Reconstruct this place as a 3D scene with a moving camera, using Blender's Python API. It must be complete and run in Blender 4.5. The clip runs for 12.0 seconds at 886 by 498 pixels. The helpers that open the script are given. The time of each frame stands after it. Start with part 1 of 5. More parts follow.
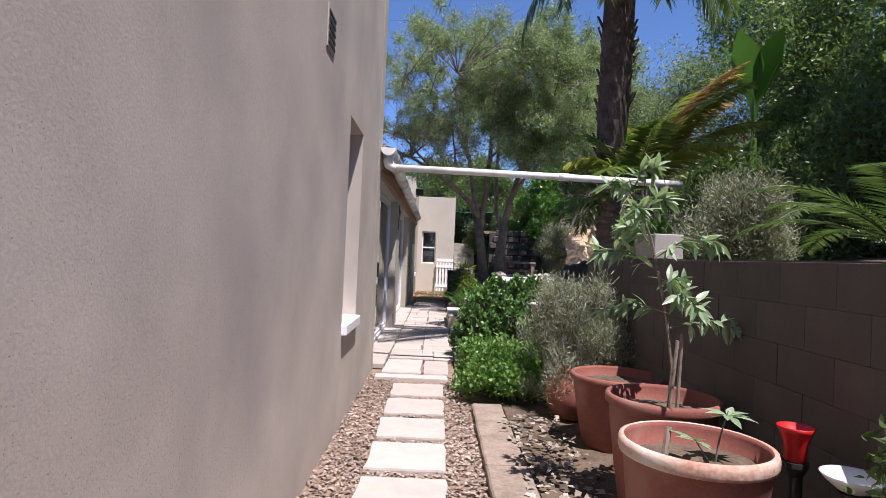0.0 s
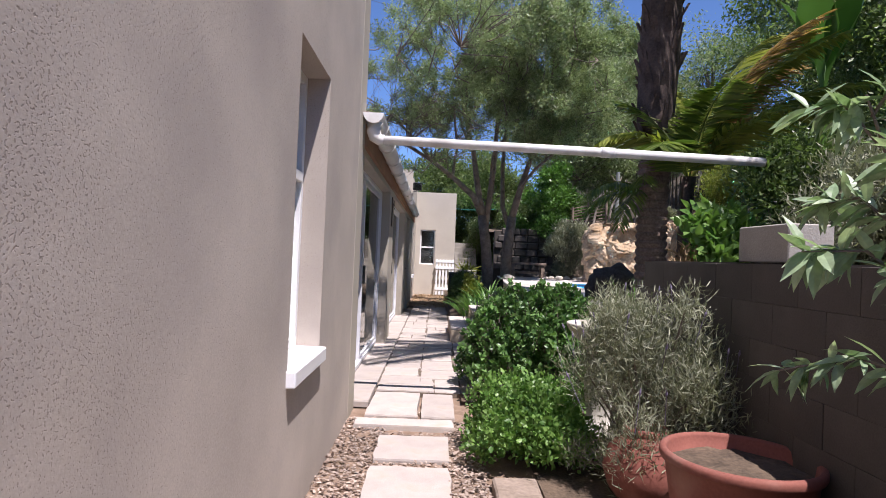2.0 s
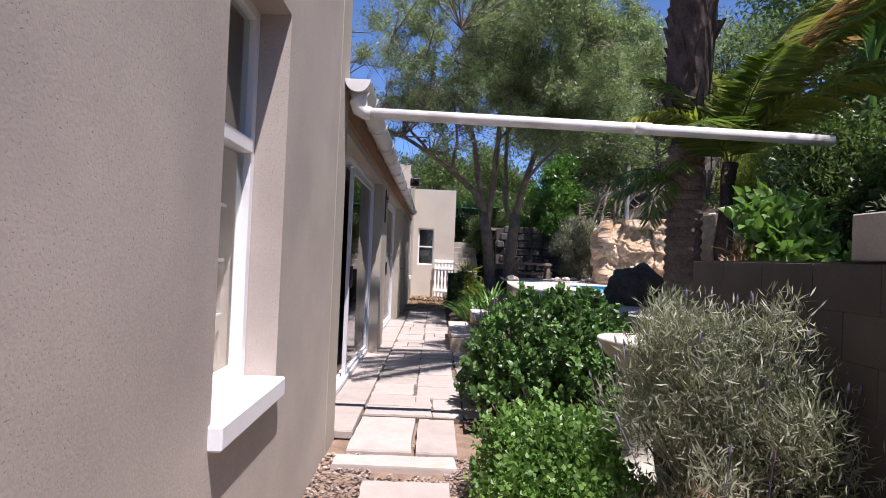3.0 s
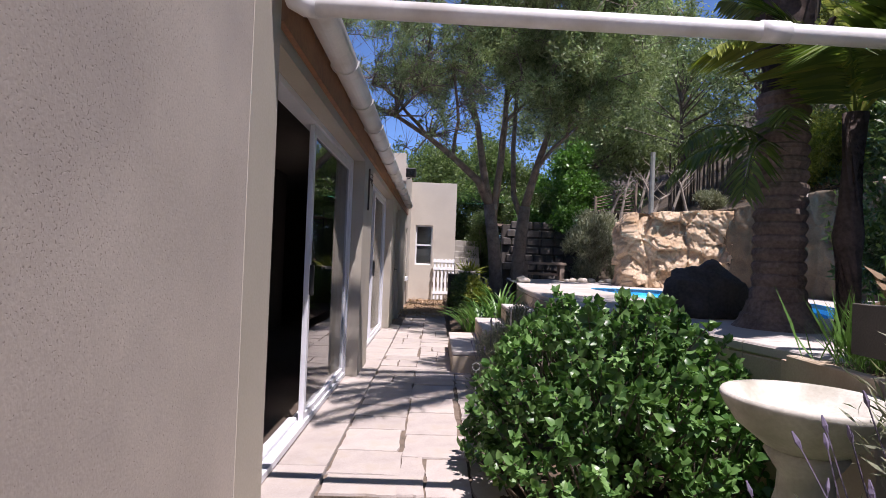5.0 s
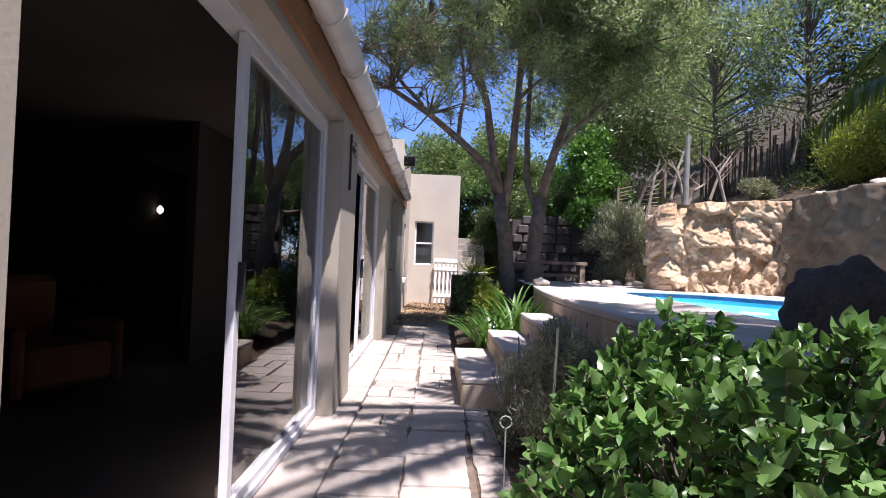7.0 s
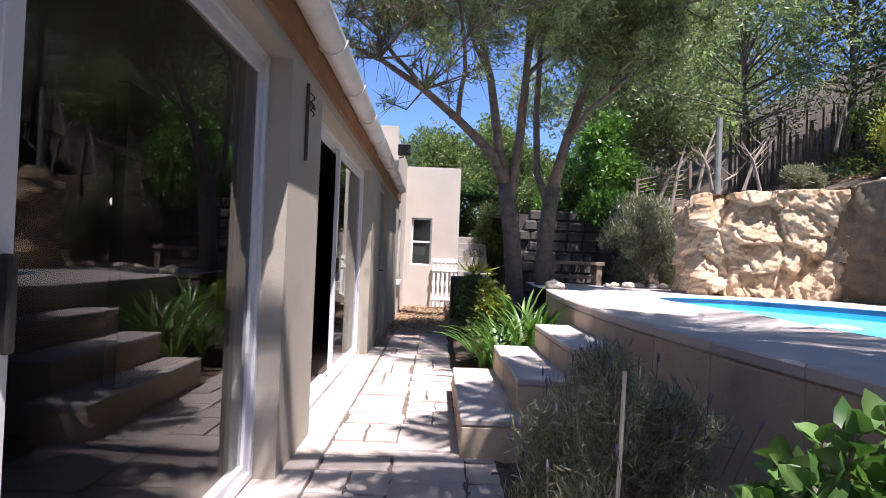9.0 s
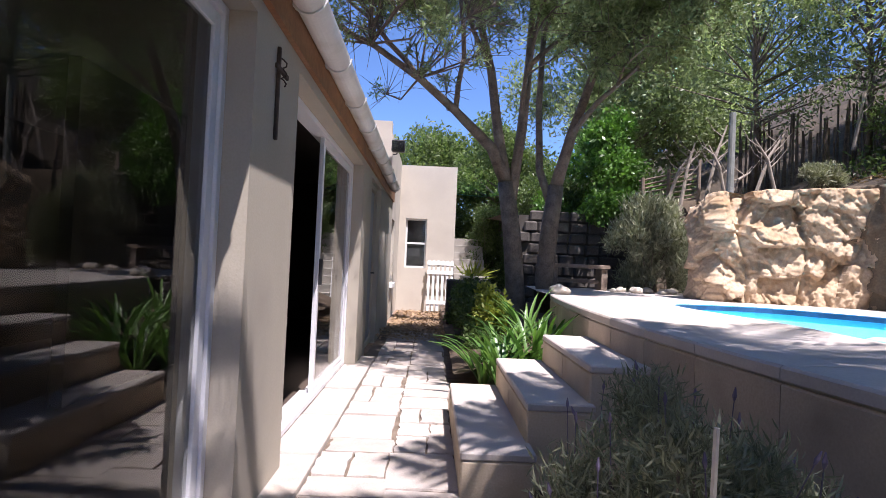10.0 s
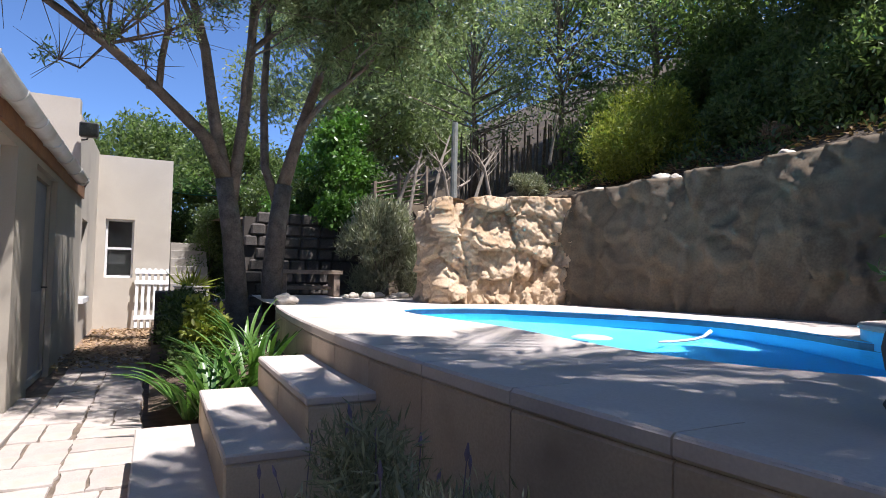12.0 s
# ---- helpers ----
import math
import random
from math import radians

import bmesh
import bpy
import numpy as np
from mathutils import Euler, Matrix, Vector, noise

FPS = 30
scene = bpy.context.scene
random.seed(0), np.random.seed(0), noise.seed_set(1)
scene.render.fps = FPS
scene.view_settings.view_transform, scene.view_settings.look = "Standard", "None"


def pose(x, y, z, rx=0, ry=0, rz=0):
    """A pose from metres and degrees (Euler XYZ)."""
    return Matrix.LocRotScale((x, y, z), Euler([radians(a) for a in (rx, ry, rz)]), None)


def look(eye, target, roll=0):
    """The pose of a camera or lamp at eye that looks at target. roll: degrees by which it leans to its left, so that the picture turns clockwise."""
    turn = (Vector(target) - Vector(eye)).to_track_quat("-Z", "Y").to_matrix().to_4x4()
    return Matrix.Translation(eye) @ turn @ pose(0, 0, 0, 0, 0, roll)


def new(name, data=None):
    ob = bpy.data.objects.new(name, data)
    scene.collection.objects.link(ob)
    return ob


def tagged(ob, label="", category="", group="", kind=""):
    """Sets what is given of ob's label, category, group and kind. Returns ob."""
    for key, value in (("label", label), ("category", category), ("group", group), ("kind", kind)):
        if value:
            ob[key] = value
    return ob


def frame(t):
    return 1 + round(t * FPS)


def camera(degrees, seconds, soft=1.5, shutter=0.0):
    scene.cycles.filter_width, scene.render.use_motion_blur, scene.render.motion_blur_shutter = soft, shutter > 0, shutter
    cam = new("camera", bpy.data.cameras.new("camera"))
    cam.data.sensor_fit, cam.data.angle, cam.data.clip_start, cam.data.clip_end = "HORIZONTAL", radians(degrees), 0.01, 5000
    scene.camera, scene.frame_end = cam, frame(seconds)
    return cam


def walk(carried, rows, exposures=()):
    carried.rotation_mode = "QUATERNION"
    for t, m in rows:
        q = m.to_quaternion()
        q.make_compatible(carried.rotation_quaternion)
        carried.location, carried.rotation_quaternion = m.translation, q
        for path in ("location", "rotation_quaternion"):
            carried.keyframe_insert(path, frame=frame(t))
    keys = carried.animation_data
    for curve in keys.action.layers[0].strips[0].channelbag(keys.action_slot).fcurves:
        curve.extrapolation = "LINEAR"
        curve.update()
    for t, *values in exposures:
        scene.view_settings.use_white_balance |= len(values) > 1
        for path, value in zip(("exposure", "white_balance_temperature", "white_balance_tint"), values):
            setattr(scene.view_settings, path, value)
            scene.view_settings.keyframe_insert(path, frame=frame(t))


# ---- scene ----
cam = camera(74.9, 12.0, soft=0.75)
PATH = [
    (0, (0.237, -0.293, 1.344), (0.254, 1.707, 1.371), 2.5),
    (0.5, (0.209, 0.116, 1.349), (0.226, 2.116, 1.377), 2.4),
    (1, (0.182, 0.506, 1.362), (0.202, 2.506, 1.389), 2.5),
    (1.5, (0.218, 0.95, 1.361), (0.242, 2.949, 1.387), 2.4),
    (2, (0.205, 1.414, 1.361), (0.227, 3.413, 1.388), 2.4),
    (2.5, (0.181, 1.852, 1.365), (0.205, 3.852, 1.392), 2.5),
    (3, (0.209, 2.33, 1.35), (0.235, 4.33, 1.378), 2.4),
    (3.2, (0.213, 2.491, 1.359), (0.238, 4.49, 1.38), 2.4),
    (5, (0.251, 4.033, 1.31), (0.276, 6.032, 1.34), 2.2),
    (5.5, (0.223, 4.45, 1.309), (0.25, 6.449, 1.339), 2.2),
    (6, (0.255, 4.887, 1.298), (0.28, 6.886, 1.329), 2.2),
    (6.5, (0.235, 5.282, 1.287), (0.259, 7.282, 1.317), 2.2),
    (7, (0.217, 5.665, 1.272), (0.242, 7.664, 1.304), 2.3),
    (7.5, (0.259, 6.033, 1.271), (0.281, 8.033, 1.304), 2.2),
    (9.5, (0.293, 7.282, 1.239), (0.314, 9.281, 1.277), 2.3),
    (10, (0.282, 7.574, 1.238), (0.321, 9.573, 1.283), 2.6),
    (10.5, (0.363, 7.769, 1.242), (0.482, 9.765, 1.296), 2.5),
    (11, (0.47, 7.979, 1.237), (0.745, 9.959, 1.3), 2.3),
    (11.5, (0.525, 8.118, 1.255), (1.08, 10.038, 1.333), 1.9),
    (12, (0.55, 8.119, 1.279), (1.441, 9.907, 1.366), 1.2),
]
walk(cam, [(t, look(eye, target, roll)) for t, eye, target, roll in PATH],
     [(0.0, 0.72, 6500, 18), (2.5, 0.72, 6500, 20), (5.0, 0.62, 6500, 22), (6.0, 0.72, 6500, 20), (7.5, 1.1, 6500, 22), (9.5, 1.17, 6500, 21), (11.0, 0.86, 6500, 19), (12.0, 0.88, 6500, 14)])

# world, sun, exposure
SUN = Vector((0.22, -0.36, 1.0)).normalized()
world = bpy.data.worlds.new("sky")
scene.world = world
world.use_nodes = True
wn = world.node_tree
sky = wn.nodes.new("ShaderNodeTexSky")
sky.sky_type, sky.sun_disc = "NISHITA", False
sky.sun_elevation, sky.sun_rotation = math.asin(SUN.z), math.atan2(SUN.x, SUN.y)
sky.air_density, sky.dust_density, sky.ozone_density, sky.altitude = 0.9, 0.0, 10.0, 2500
wn.nodes["Background"].inputs["Strength"].default_value = 0.125
wn.links.new(sky.outputs[0], wn.nodes["Background"].inputs["Color"])
sun = new("sun", bpy.data.lights.new("sun", "SUN"))
sun.data.energy, sun.data.angle, sun.data.color = 4.8, radians(0.5), (1.0, 0.97, 0.955)
sun.matrix_world = look(SUN * 40, (0, 0, 0))


# materials
def mat(name, c1, c2, scale=3.0, rough=0.8, bump=0.3, grain=60.0, metal=0.0, stain=None, stain_scale=1.2, piece=0.0, spec=0.5, detail=6.0, pits=0.0):
    m = bpy.data.materials.new(name)
    m.use_nodes = True
    n, l = m.node_tree.nodes, m.node_tree.links
    b = n["Principled BSDF"]
    tc = n.new("ShaderNodeTexCoord")
    big = n.new("ShaderNodeTexNoise")
    big.inputs["Scale"].default_value, big.inputs["Detail"].default_value = scale, detail
    l.new(tc.outputs["Object"], big.inputs["Vector"])
    fine = n.new("ShaderNodeTexNoise")
    fine.inputs["Scale"].default_value, fine.inputs["Detail"].default_value = grain, 4.0
    l.new(tc.outputs["Object"], fine.inputs["Vector"])
    add = n.new("ShaderNodeMath")
    add.operation = "MULTIPLY_ADD"
    add.inputs[1].default_value = 0.4
    l.new(fine.outputs["Fac"], add.inputs[0])
    sc = n.new("ShaderNodeMath")
    sc.operation = "MULTIPLY"
    sc.inputs[1].default_value = 0.6
    l.new(big.outputs["Fac"], sc.inputs[0])
    l.new(sc.outputs[0], add.inputs[2])
    ramp = n.new("ShaderNodeValToRGB")
    ramp.color_ramp.elements[0].position, ramp.color_ramp.elements[1].position = 0.36, 0.64
    ramp.color_ramp.elements[0].color, ramp.color_ramp.elements[1].color = (*c1, 1), (*c2, 1)
    l.new(add.outputs[0], ramp.inputs[0])
    out = ramp.outputs[0]
    if stain:
        sn = n.new("ShaderNodeTexNoise")
        sn.inputs["Scale"].default_value, sn.inputs["Detail"].default_value = stain_scale, 8.0
        l.new(tc.outputs["Object"], sn.inputs["Vector"])
        sr = n.new("ShaderNodeValToRGB")
        sr.color_ramp.elements[0].position, sr.color_ramp.elements[1].position = 0.5, 0.72
        l.new(sn.outputs["Fac"], sr.inputs[0])
        mx = n.new("ShaderNodeMix")
        mx.data_type = "RGBA"
        l.new(sr.outputs[0], mx.inputs[0])
        l.new(out, mx.inputs[6])
        mx.inputs[7].default_value = (*stain, 1)
        out = mx.outputs[2]
    if piece:
        oi = n.new("ShaderNodeObjectInfo")
        hs = n.new("ShaderNodeHueSaturation")
        mr = n.new("ShaderNodeMapRange")
        mr.inputs[3].default_value, mr.inputs[4].default_value = 1 - piece, 1 + piece
        l.new(oi.outputs["Random"], mr.inputs[0])
        l.new(mr.outputs[0], hs.inputs["Value"])
        l.new(out, hs.inputs["Color"])
        out = hs.outputs[0]
    l.new(out, b.inputs["Base Color"])
    b.inputs["Roughness"].default_value, b.inputs["Metallic"].default_value = rough, metal
    b.inputs["Specular IOR Level"].default_value = spec
    height = add.outputs[0]
    if pits:
        pn = n.new("ShaderNodeTexNoise")
        pn.inputs["Scale"].default_value, pn.inputs["Detail"].default_value = pits, 0.8
        l.new(tc.outputs["Object"], pn.inputs["Vector"])
        area = n.new("ShaderNodeTexNoise")
        area.inputs["Scale"].default_value = 0.7
        l.new(tc.outputs["Object"], area.inputs["Vector"])
        both = n.new("ShaderNodeMath")
        both.operation = "MULTIPLY_ADD"
        both.inputs[1].default_value = 0.45
        l.new(area.outputs["Fac"], both.inputs[0])
        l.new(pn.outputs["Fac"], both.inputs[2])
        pr = n.new("ShaderNodeMapRange")
        pr.inputs[1].default_value, pr.inputs[2].default_value = 0.935, 0.99
        l.new(both.outputs[0], pr.inputs[0])
        sub = n.new("ShaderNodeMath")
        sub.operation = "MULTIPLY_ADD"
        sub.inputs[1].default_value = -0.9
        l.new(pr.outputs[0], sub.inputs[0])
        calm = n.new("ShaderNodeMath")
        calm.operation = "MULTIPLY"
        calm.inputs[1].default_value = 0.4
        l.new(height, calm.inputs[0])
        l.new(calm.outputs[0], sub.inputs[2])
        height = sub.outputs[0]
        pit_tone = n.new("ShaderNodeMix")
        pit_tone.data_type = "RGBA"
        weight = n.new("ShaderNodeMath")
        weight.operation = "MULTIPLY"
        weight.inputs[1].default_value = 0.45
        l.new(pr.outputs[0], weight.inputs[0])
        l.new(weight.outputs[0], pit_tone.inputs[0])
        l.new(out, pit_tone.inputs[6])
        pit_tone.inputs[7].default_value = (0.13, 0.095, 0.075, 1)
        l.new(pit_tone.outputs[2], b.inputs["Base Color"])
    if bump:
        bp = n.new("ShaderNodeBump")
        bp.inputs["Strength"].default_value, bp.inputs["Distance"].default_value = bump, 0.01
        l.new(height, bp.inputs["Height"])
        l.new(bp.outputs[0], b.inputs["Normal"])
    return m


def leaf_mat(name, c1, c2, rough=0.5, through_light=0.35, back=(1.1, 1.25, 0.75), by_object=False):
    m = bpy.data.materials.new(name)
    m.use_nodes = True
    n, l = m.node_tree.nodes, m.node_tree.links
    b = n["Principled BSDF"]
    g = n.new("ShaderNodeObjectInfo") if by_object else n.new("ShaderNodeNewGeometry")
    ramp = n.new("ShaderNodeValToRGB")
    ramp.color_ramp.elements[0].color, ramp.color_ramp.elements[1].color = (*c1, 1), (*c2, 1)
    l.new(g.outputs["Random" if by_object else "Random Per Island"], ramp.inputs[0])
    tc = n.new("ShaderNodeTexCoord")
    ns = n.new("ShaderNodeTexNoise")
    ns.inputs["Scale"].default_value = 40.0 if by_object else 1.5
    l.new(tc.outputs["Object"], ns.inputs["Vector"])
    hs = n.new("ShaderNodeHueSaturation")
    mr = n.new("ShaderNodeMapRange")
    mr.inputs[1].default_value, mr.inputs[2].default_value = 0.3, 0.7
    mr.inputs[3].default_value, mr.inputs[4].default_value = 0.75, 1.25
    l.new(ns.outputs["Fac"], mr.inputs[0])
    l.new(mr.outputs[0], hs.inputs["Value"])
    l.new(ramp.outputs[0], hs.inputs["Color"])
    l.new(hs.outputs[0], b.inputs["Base Color"])
    b.inputs["Roughness"].default_value = rough
    tr = n.new("ShaderNodeBsdfTranslucent")
    gain = n.new("ShaderNodeMix")
    gain.data_type, gain.blend_type = "RGBA", "MULTIPLY"
    gain.inputs[0].default_value = 1.0
    l.new(hs.outputs[0], gain.inputs[6])
    gain.inputs[7].default_value = (*back, 1)
    l.new(gain.outputs[2], tr.inputs["Color"])
    mix = n.new("ShaderNodeMixShader")
    mix.inputs[0].default_value = through_light
    l.new(b.outputs[0], mix.inputs[1])
    l.new(tr.outputs[0], mix.inputs[2])
    l.new(mix.outputs[0], n["Material Output"].inputs["Surface"])
    return m


def glass_mat(name, tint=(0.9, 0.95, 0.93)):
    m = bpy.data.materials.new(name)
    m.use_nodes = True
    b = m.node_tree.nodes["Principled BSDF"]
    b.inputs["Base Color"].default_value = (*tint, 1)
    b.inputs["Transmission Weight"].default_value = 1.0
    b.inputs["Roughness"].default_value, b.inputs["IOR"].default_value = 0.0, 1.32
    return m


def glow_mat(name, colour, strength):
    m = bpy.data.materials.new(name)
    m.use_nodes = True
    b = m.node_tree.nodes["Principled BSDF"]
    b.inputs["Emission Color"].default_value = (*colour, 1)
    b.inputs["Emission Strength"].default_value = strength
    return m


PLASTER = mat("plaster", (0.38, 0.33, 0.285), (0.50, 0.435, 0.375), 1.6, 0.92, 0.45, 130, stain=(0.345, 0.30, 0.27), stain_scale=0.9, detail=9.0, pits=165.0)
PLASTER_SMOOTH = mat("smooth plaster", (0.40, 0.36, 0.29), (0.46, 0.41, 0.34), 1.2, 0.85, 0.2, 90, stain=(0.36, 0.32, 0.27))
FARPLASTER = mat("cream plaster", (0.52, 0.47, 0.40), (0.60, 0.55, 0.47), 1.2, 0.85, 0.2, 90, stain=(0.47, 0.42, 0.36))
WHITE = mat("white paint", (0.74, 0.74, 0.75), (0.82, 0.82, 0.82), 4, 0.4, 0.05, 60)
WHITE_PVC = mat("white plastic", (0.70, 0.69, 0.68), (0.80, 0.79, 0.77), 2, 0.45, 0.05, 40, stain=(0.55, 0.52, 0.48), stain_scale=3)
ALU = mat("aluminium frame", (0.66, 0.66, 0.70), (0.74, 0.74, 0.77), 5, 0.35, 0.03, 80)
FASCIA = mat("varnished fascia", (0.20, 0.085, 0.035), (0.32, 0.15, 0.06), 3, 0.6, 0.2, 30)
TILE = mat("roof tile", (0.17, 0.13, 0.11), (0.28, 0.2, 0.16), 6, 0.9, 0.4, 60)
PAVER = mat("sandstone paver", (0.36, 0.31, 0.277), (0.49, 0.43, 0.39), 4, 0.9, 0.35, 120, stain=(0.40, 0.34, 0.28), stain_scale=5, piece=0.10)
STONE = mat("sandstone block", (0.46, 0.37, 0.27), (0.58, 0.48, 0.36), 3, 0.9, 0.3, 90, stain=(0.42, 0.31, 0.2), stain_scale=2.5, piece=0.10)
PANEL = mat("wall panel stone", (0.40, 0.315, 0.23), (0.53, 0.43, 0.32), 2, 0.9, 0.3, 90, stain=(0.30, 0.23, 0.17), stain_scale=2.0, piece=0.14)
GRAVEL = leaf_mat("gravel chips", (0.17, 0.115, 0.085), (0.43, 0.345, 0.285), 0.85, 0.0)
DECK = mat("pool deck", (0.45, 0.40, 0.365), (0.56, 0.505, 0.465), 2.5, 0.9, 0.2, 90, stain=(0.45, 0.39, 0.33), stain_scale=1.5)
ROCK = mat("artificial rock", (0.42, 0.30, 0.195), (0.60, 0.47, 0.335), 3, 0.95, 0.8, 40, stain=(0.38, 0.25, 0.14), stain_scale=2.0)
ROCKWALL = mat("stained rock wall with tree shade", (0.115, 0.088, 0.062), (0.205, 0.16, 0.11), 1.5, 0.95, 0.6, 40, stain=(0.085, 0.072, 0.057), stain_scale=0.8)
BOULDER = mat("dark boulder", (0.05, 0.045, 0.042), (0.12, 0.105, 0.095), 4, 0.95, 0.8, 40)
SHADED_BLOCK = mat("shade-darkened concrete block", (0.066, 0.057, 0.05), (0.095, 0.083, 0.073), 3, 0.95, 0.5, 110, stain=(0.05, 0.043, 0.038), piece=0.05)
CONCRETE = mat("concrete", (0.30, 0.28, 0.25), (0.40, 0.37, 0.33), 3, 0.95, 0.6, 110, stain=(0.22, 0.2, 0.18))
SOIL = mat("soil", (0.05, 0.035, 0.024), (0.15, 0.105, 0.07), 6, 1.0, 1.0, 50)
BANK = mat("leaf mould darkened for tree shade", (0.028, 0.021, 0.015), (0.08, 0.06, 0.042), 5, 1.0, 1.0, 40, stain=(0.12, 0.09, 0.06), stain_scale=1.5)
FENCE = mat("dark weathered laths", (0.07, 0.052, 0.042), (0.19, 0.15, 0.12), 9, 0.95, 0.5, 40, piece=0.3)
JOINT = mat("soil-filled joint", (0.10, 0.077, 0.057), (0.21, 0.16, 0.12), 9, 1.0, 1.0, 90)
LITTER = mat("gravel bed", (0.16, 0.105, 0.07), (0.30, 0.21, 0.15), 9, 1.0, 1.0, 90)
TERRA = mat("terracotta", (0.185, 0.058, 0.042), (0.255, 0.088, 0.064), 4, 0.85, 0.2, 70, stain=(0.29, 0.155, 0.12), stain_scale=3)
SLEEPER = mat("weathered timber", (0.19, 0.145, 0.11), (0.32, 0.25, 0.2), 5, 0.95, 0.6, 40)
BARK = mat("olive bark", (0.10, 0.08, 0.065), (0.24, 0.195, 0.16), 8, 0.95, 1.0, 50)
PALMBARK = mat("palm bark", (0.13, 0.09, 0.07), (0.30, 0.22, 0.18), 5, 0.95, 1.0, 40)
BLACKBARK = mat("old frond bases", (0.05, 0.035, 0.03), (0.13, 0.095, 0.08), 7, 0.95, 1.0, 40)
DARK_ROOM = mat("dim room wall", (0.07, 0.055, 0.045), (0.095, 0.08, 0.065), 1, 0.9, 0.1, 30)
DIM_WALL = mat("room wall darkened for dimness", (0.022, 0.016, 0.013), (0.04, 0.03, 0.024), 1, 0.9, 0.1, 30)
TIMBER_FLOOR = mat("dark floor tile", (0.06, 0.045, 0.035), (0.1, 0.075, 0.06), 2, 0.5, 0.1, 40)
BLACK = mat("black metal", (0.012, 0.012, 0.013), (0.03, 0.03, 0.03), 6, 0.5, 0.2, 80)
RUST = mat("rusty iron", (0.05, 0.035, 0.03), (0.12, 0.08, 0.06), 12, 0.8, 0.5, 90, metal=0.3)
GLASS = glass_mat("glass")
TINTED = glass_mat("room-dimming grey glass", (0.5, 0.52, 0.52))
POOLTILE = mat("pool plaster", (0.06, 0.48, 0.80), (0.11, 0.58, 0.88), 1.0, 0.6, 0.05, 20)

OLIVE = leaf_mat("olive leaves", (0.13, 0.17, 0.075), (0.35, 0.41, 0.235), 0.45, 0.5)
DARKLEAF = leaf_mat("dark leaves", (0.045, 0.08, 0.026), (0.14, 0.20, 0.065), 0.4, 0.4)
MIDLEAF = leaf_mat("mid-green leaves", (0.07, 0.11, 0.04), (0.21, 0.28, 0.10), 0.45, 0.5)
FRESH = leaf_mat("bright young leaves", (0.085, 0.19, 0.04), (0.23, 0.38, 0.10), 0.42, 0.4)
GREEN = leaf_mat("fresh leaves", (0.05, 0.13, 0.025), (0.13, 0.26, 0.05), 0.4, 0.35)
BROAD = leaf_mat("broad leaves", (0.065, 0.16, 0.04), (0.20, 0.34, 0.11), 0.38, 0.3, by_object=True)
BROADS = leaf_mat("broad leaves inside", (0.045, 0.12, 0.03), (0.17, 0.30, 0.09), 0.38, 0.3)
GREY = leaf_mat("grey-green leaves", (0.15, 0.165, 0.10), (0.37, 0.38, 0.27), 0.6, 0.25)
PALMLEAF = leaf_mat("palm leaves", (0.06, 0.11, 0.02), (0.19, 0.25, 0.05), 0.45, 0.4)
DRYLEAF = leaf_mat("dry palm leaves", (0.30, 0.16, 0.05), (0.52, 0.33, 0.12), 0.7, 0.3)
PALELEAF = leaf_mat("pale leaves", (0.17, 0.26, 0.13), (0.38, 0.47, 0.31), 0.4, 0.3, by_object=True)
STRAP = leaf_mat("strap leaves", (0.05, 0.13, 0.03), (0.14, 0.26, 0.06), 0.35, 0.3, by_object=True)
PURPLE = leaf_mat("lavender flowers", (0.13, 0.11, 0.16), (0.22, 0.18, 0.28), 0.7, 0.2)
YELLOWGREEN = leaf_mat("yellow-green leaves", (0.17, 0.21, 0.03), (0.36, 0.38, 0.07), 0.5, 0.4)
DRYLITTER = leaf_mat("dry fallen leaves", (0.20, 0.12, 0.06), (0.44, 0.31, 0.19), 0.8, 0.1)


# mesh helpers
def obj(name, bm, material, smooth=False):
    me = bpy.data.meshes.new(name)
    bm.to_mesh(me)
    bm.free()
    me.materials.append(material)
    if smooth:
        me.polygons.foreach_set("use_smooth", [True] * len(me.polygons))
    return new(name, me)


def part(name, bm, material, parent, label="", smooth=False):
    ob = obj(name, bm, material, smooth)
    ob.parent = parent
    if label:
        ob["label"] = label
    return ob


def base(name, loc, label, category, group="", kind="", rz=0):
    ob = new(name)
    ob.matrix_world = pose(*loc, 0, 0, rz)
    ob.empty_display_size = 0.1
    return tagged(ob, label, category, group, kind)


def box(lo, hi, bevel=0.0, bm=None):
    bm = bm or bmesh.new()
    c = [(a + b) / 2 for a, b in zip(lo, hi)]
    d = [b - a for a, b in zip(lo, hi)]
    g = bmesh.ops.create_cube(bm, size=1, matrix=Matrix.Translation(c) @ Matrix.Diagonal((*d, 1)))
    if bevel:
        es = {e for v in g["verts"] for e in v.link_edges}
        bmesh.ops.bevel(bm, geom=list(es), offset=bevel, segments=1, affect="EDGES")
    return bm


def tube(pts, radii, sides=8, bm=None, cap=True):
    """A tapered tube along points."""
    bm = bm or bmesh.new()
    pts = [Vector(p) for p in pts]
    rings = []
    for i, p in enumerate(pts):
        d = (pts[min(i + 1, len(pts) - 1)] - pts[max(i - 1, 0)]).normalized()
        q = d.to_track_quat("Z", "Y")
        rings.append([bm.verts.new(p + q @ Vector((radii[i] * math.cos(a * math.tau / sides), radii[i] * math.sin(a * math.tau / sides), 0))) for a in range(sides)])
    for a, b in zip(rings, rings[1:]):
        for k in range(sides):
            bm.faces.new((a[k], a[(k + 1) % sides], b[(k + 1) % sides], b[k]))
    if cap:
        bm.faces.new(rings[0][::-1])
        bm.faces.new(rings[-1])
    return bm


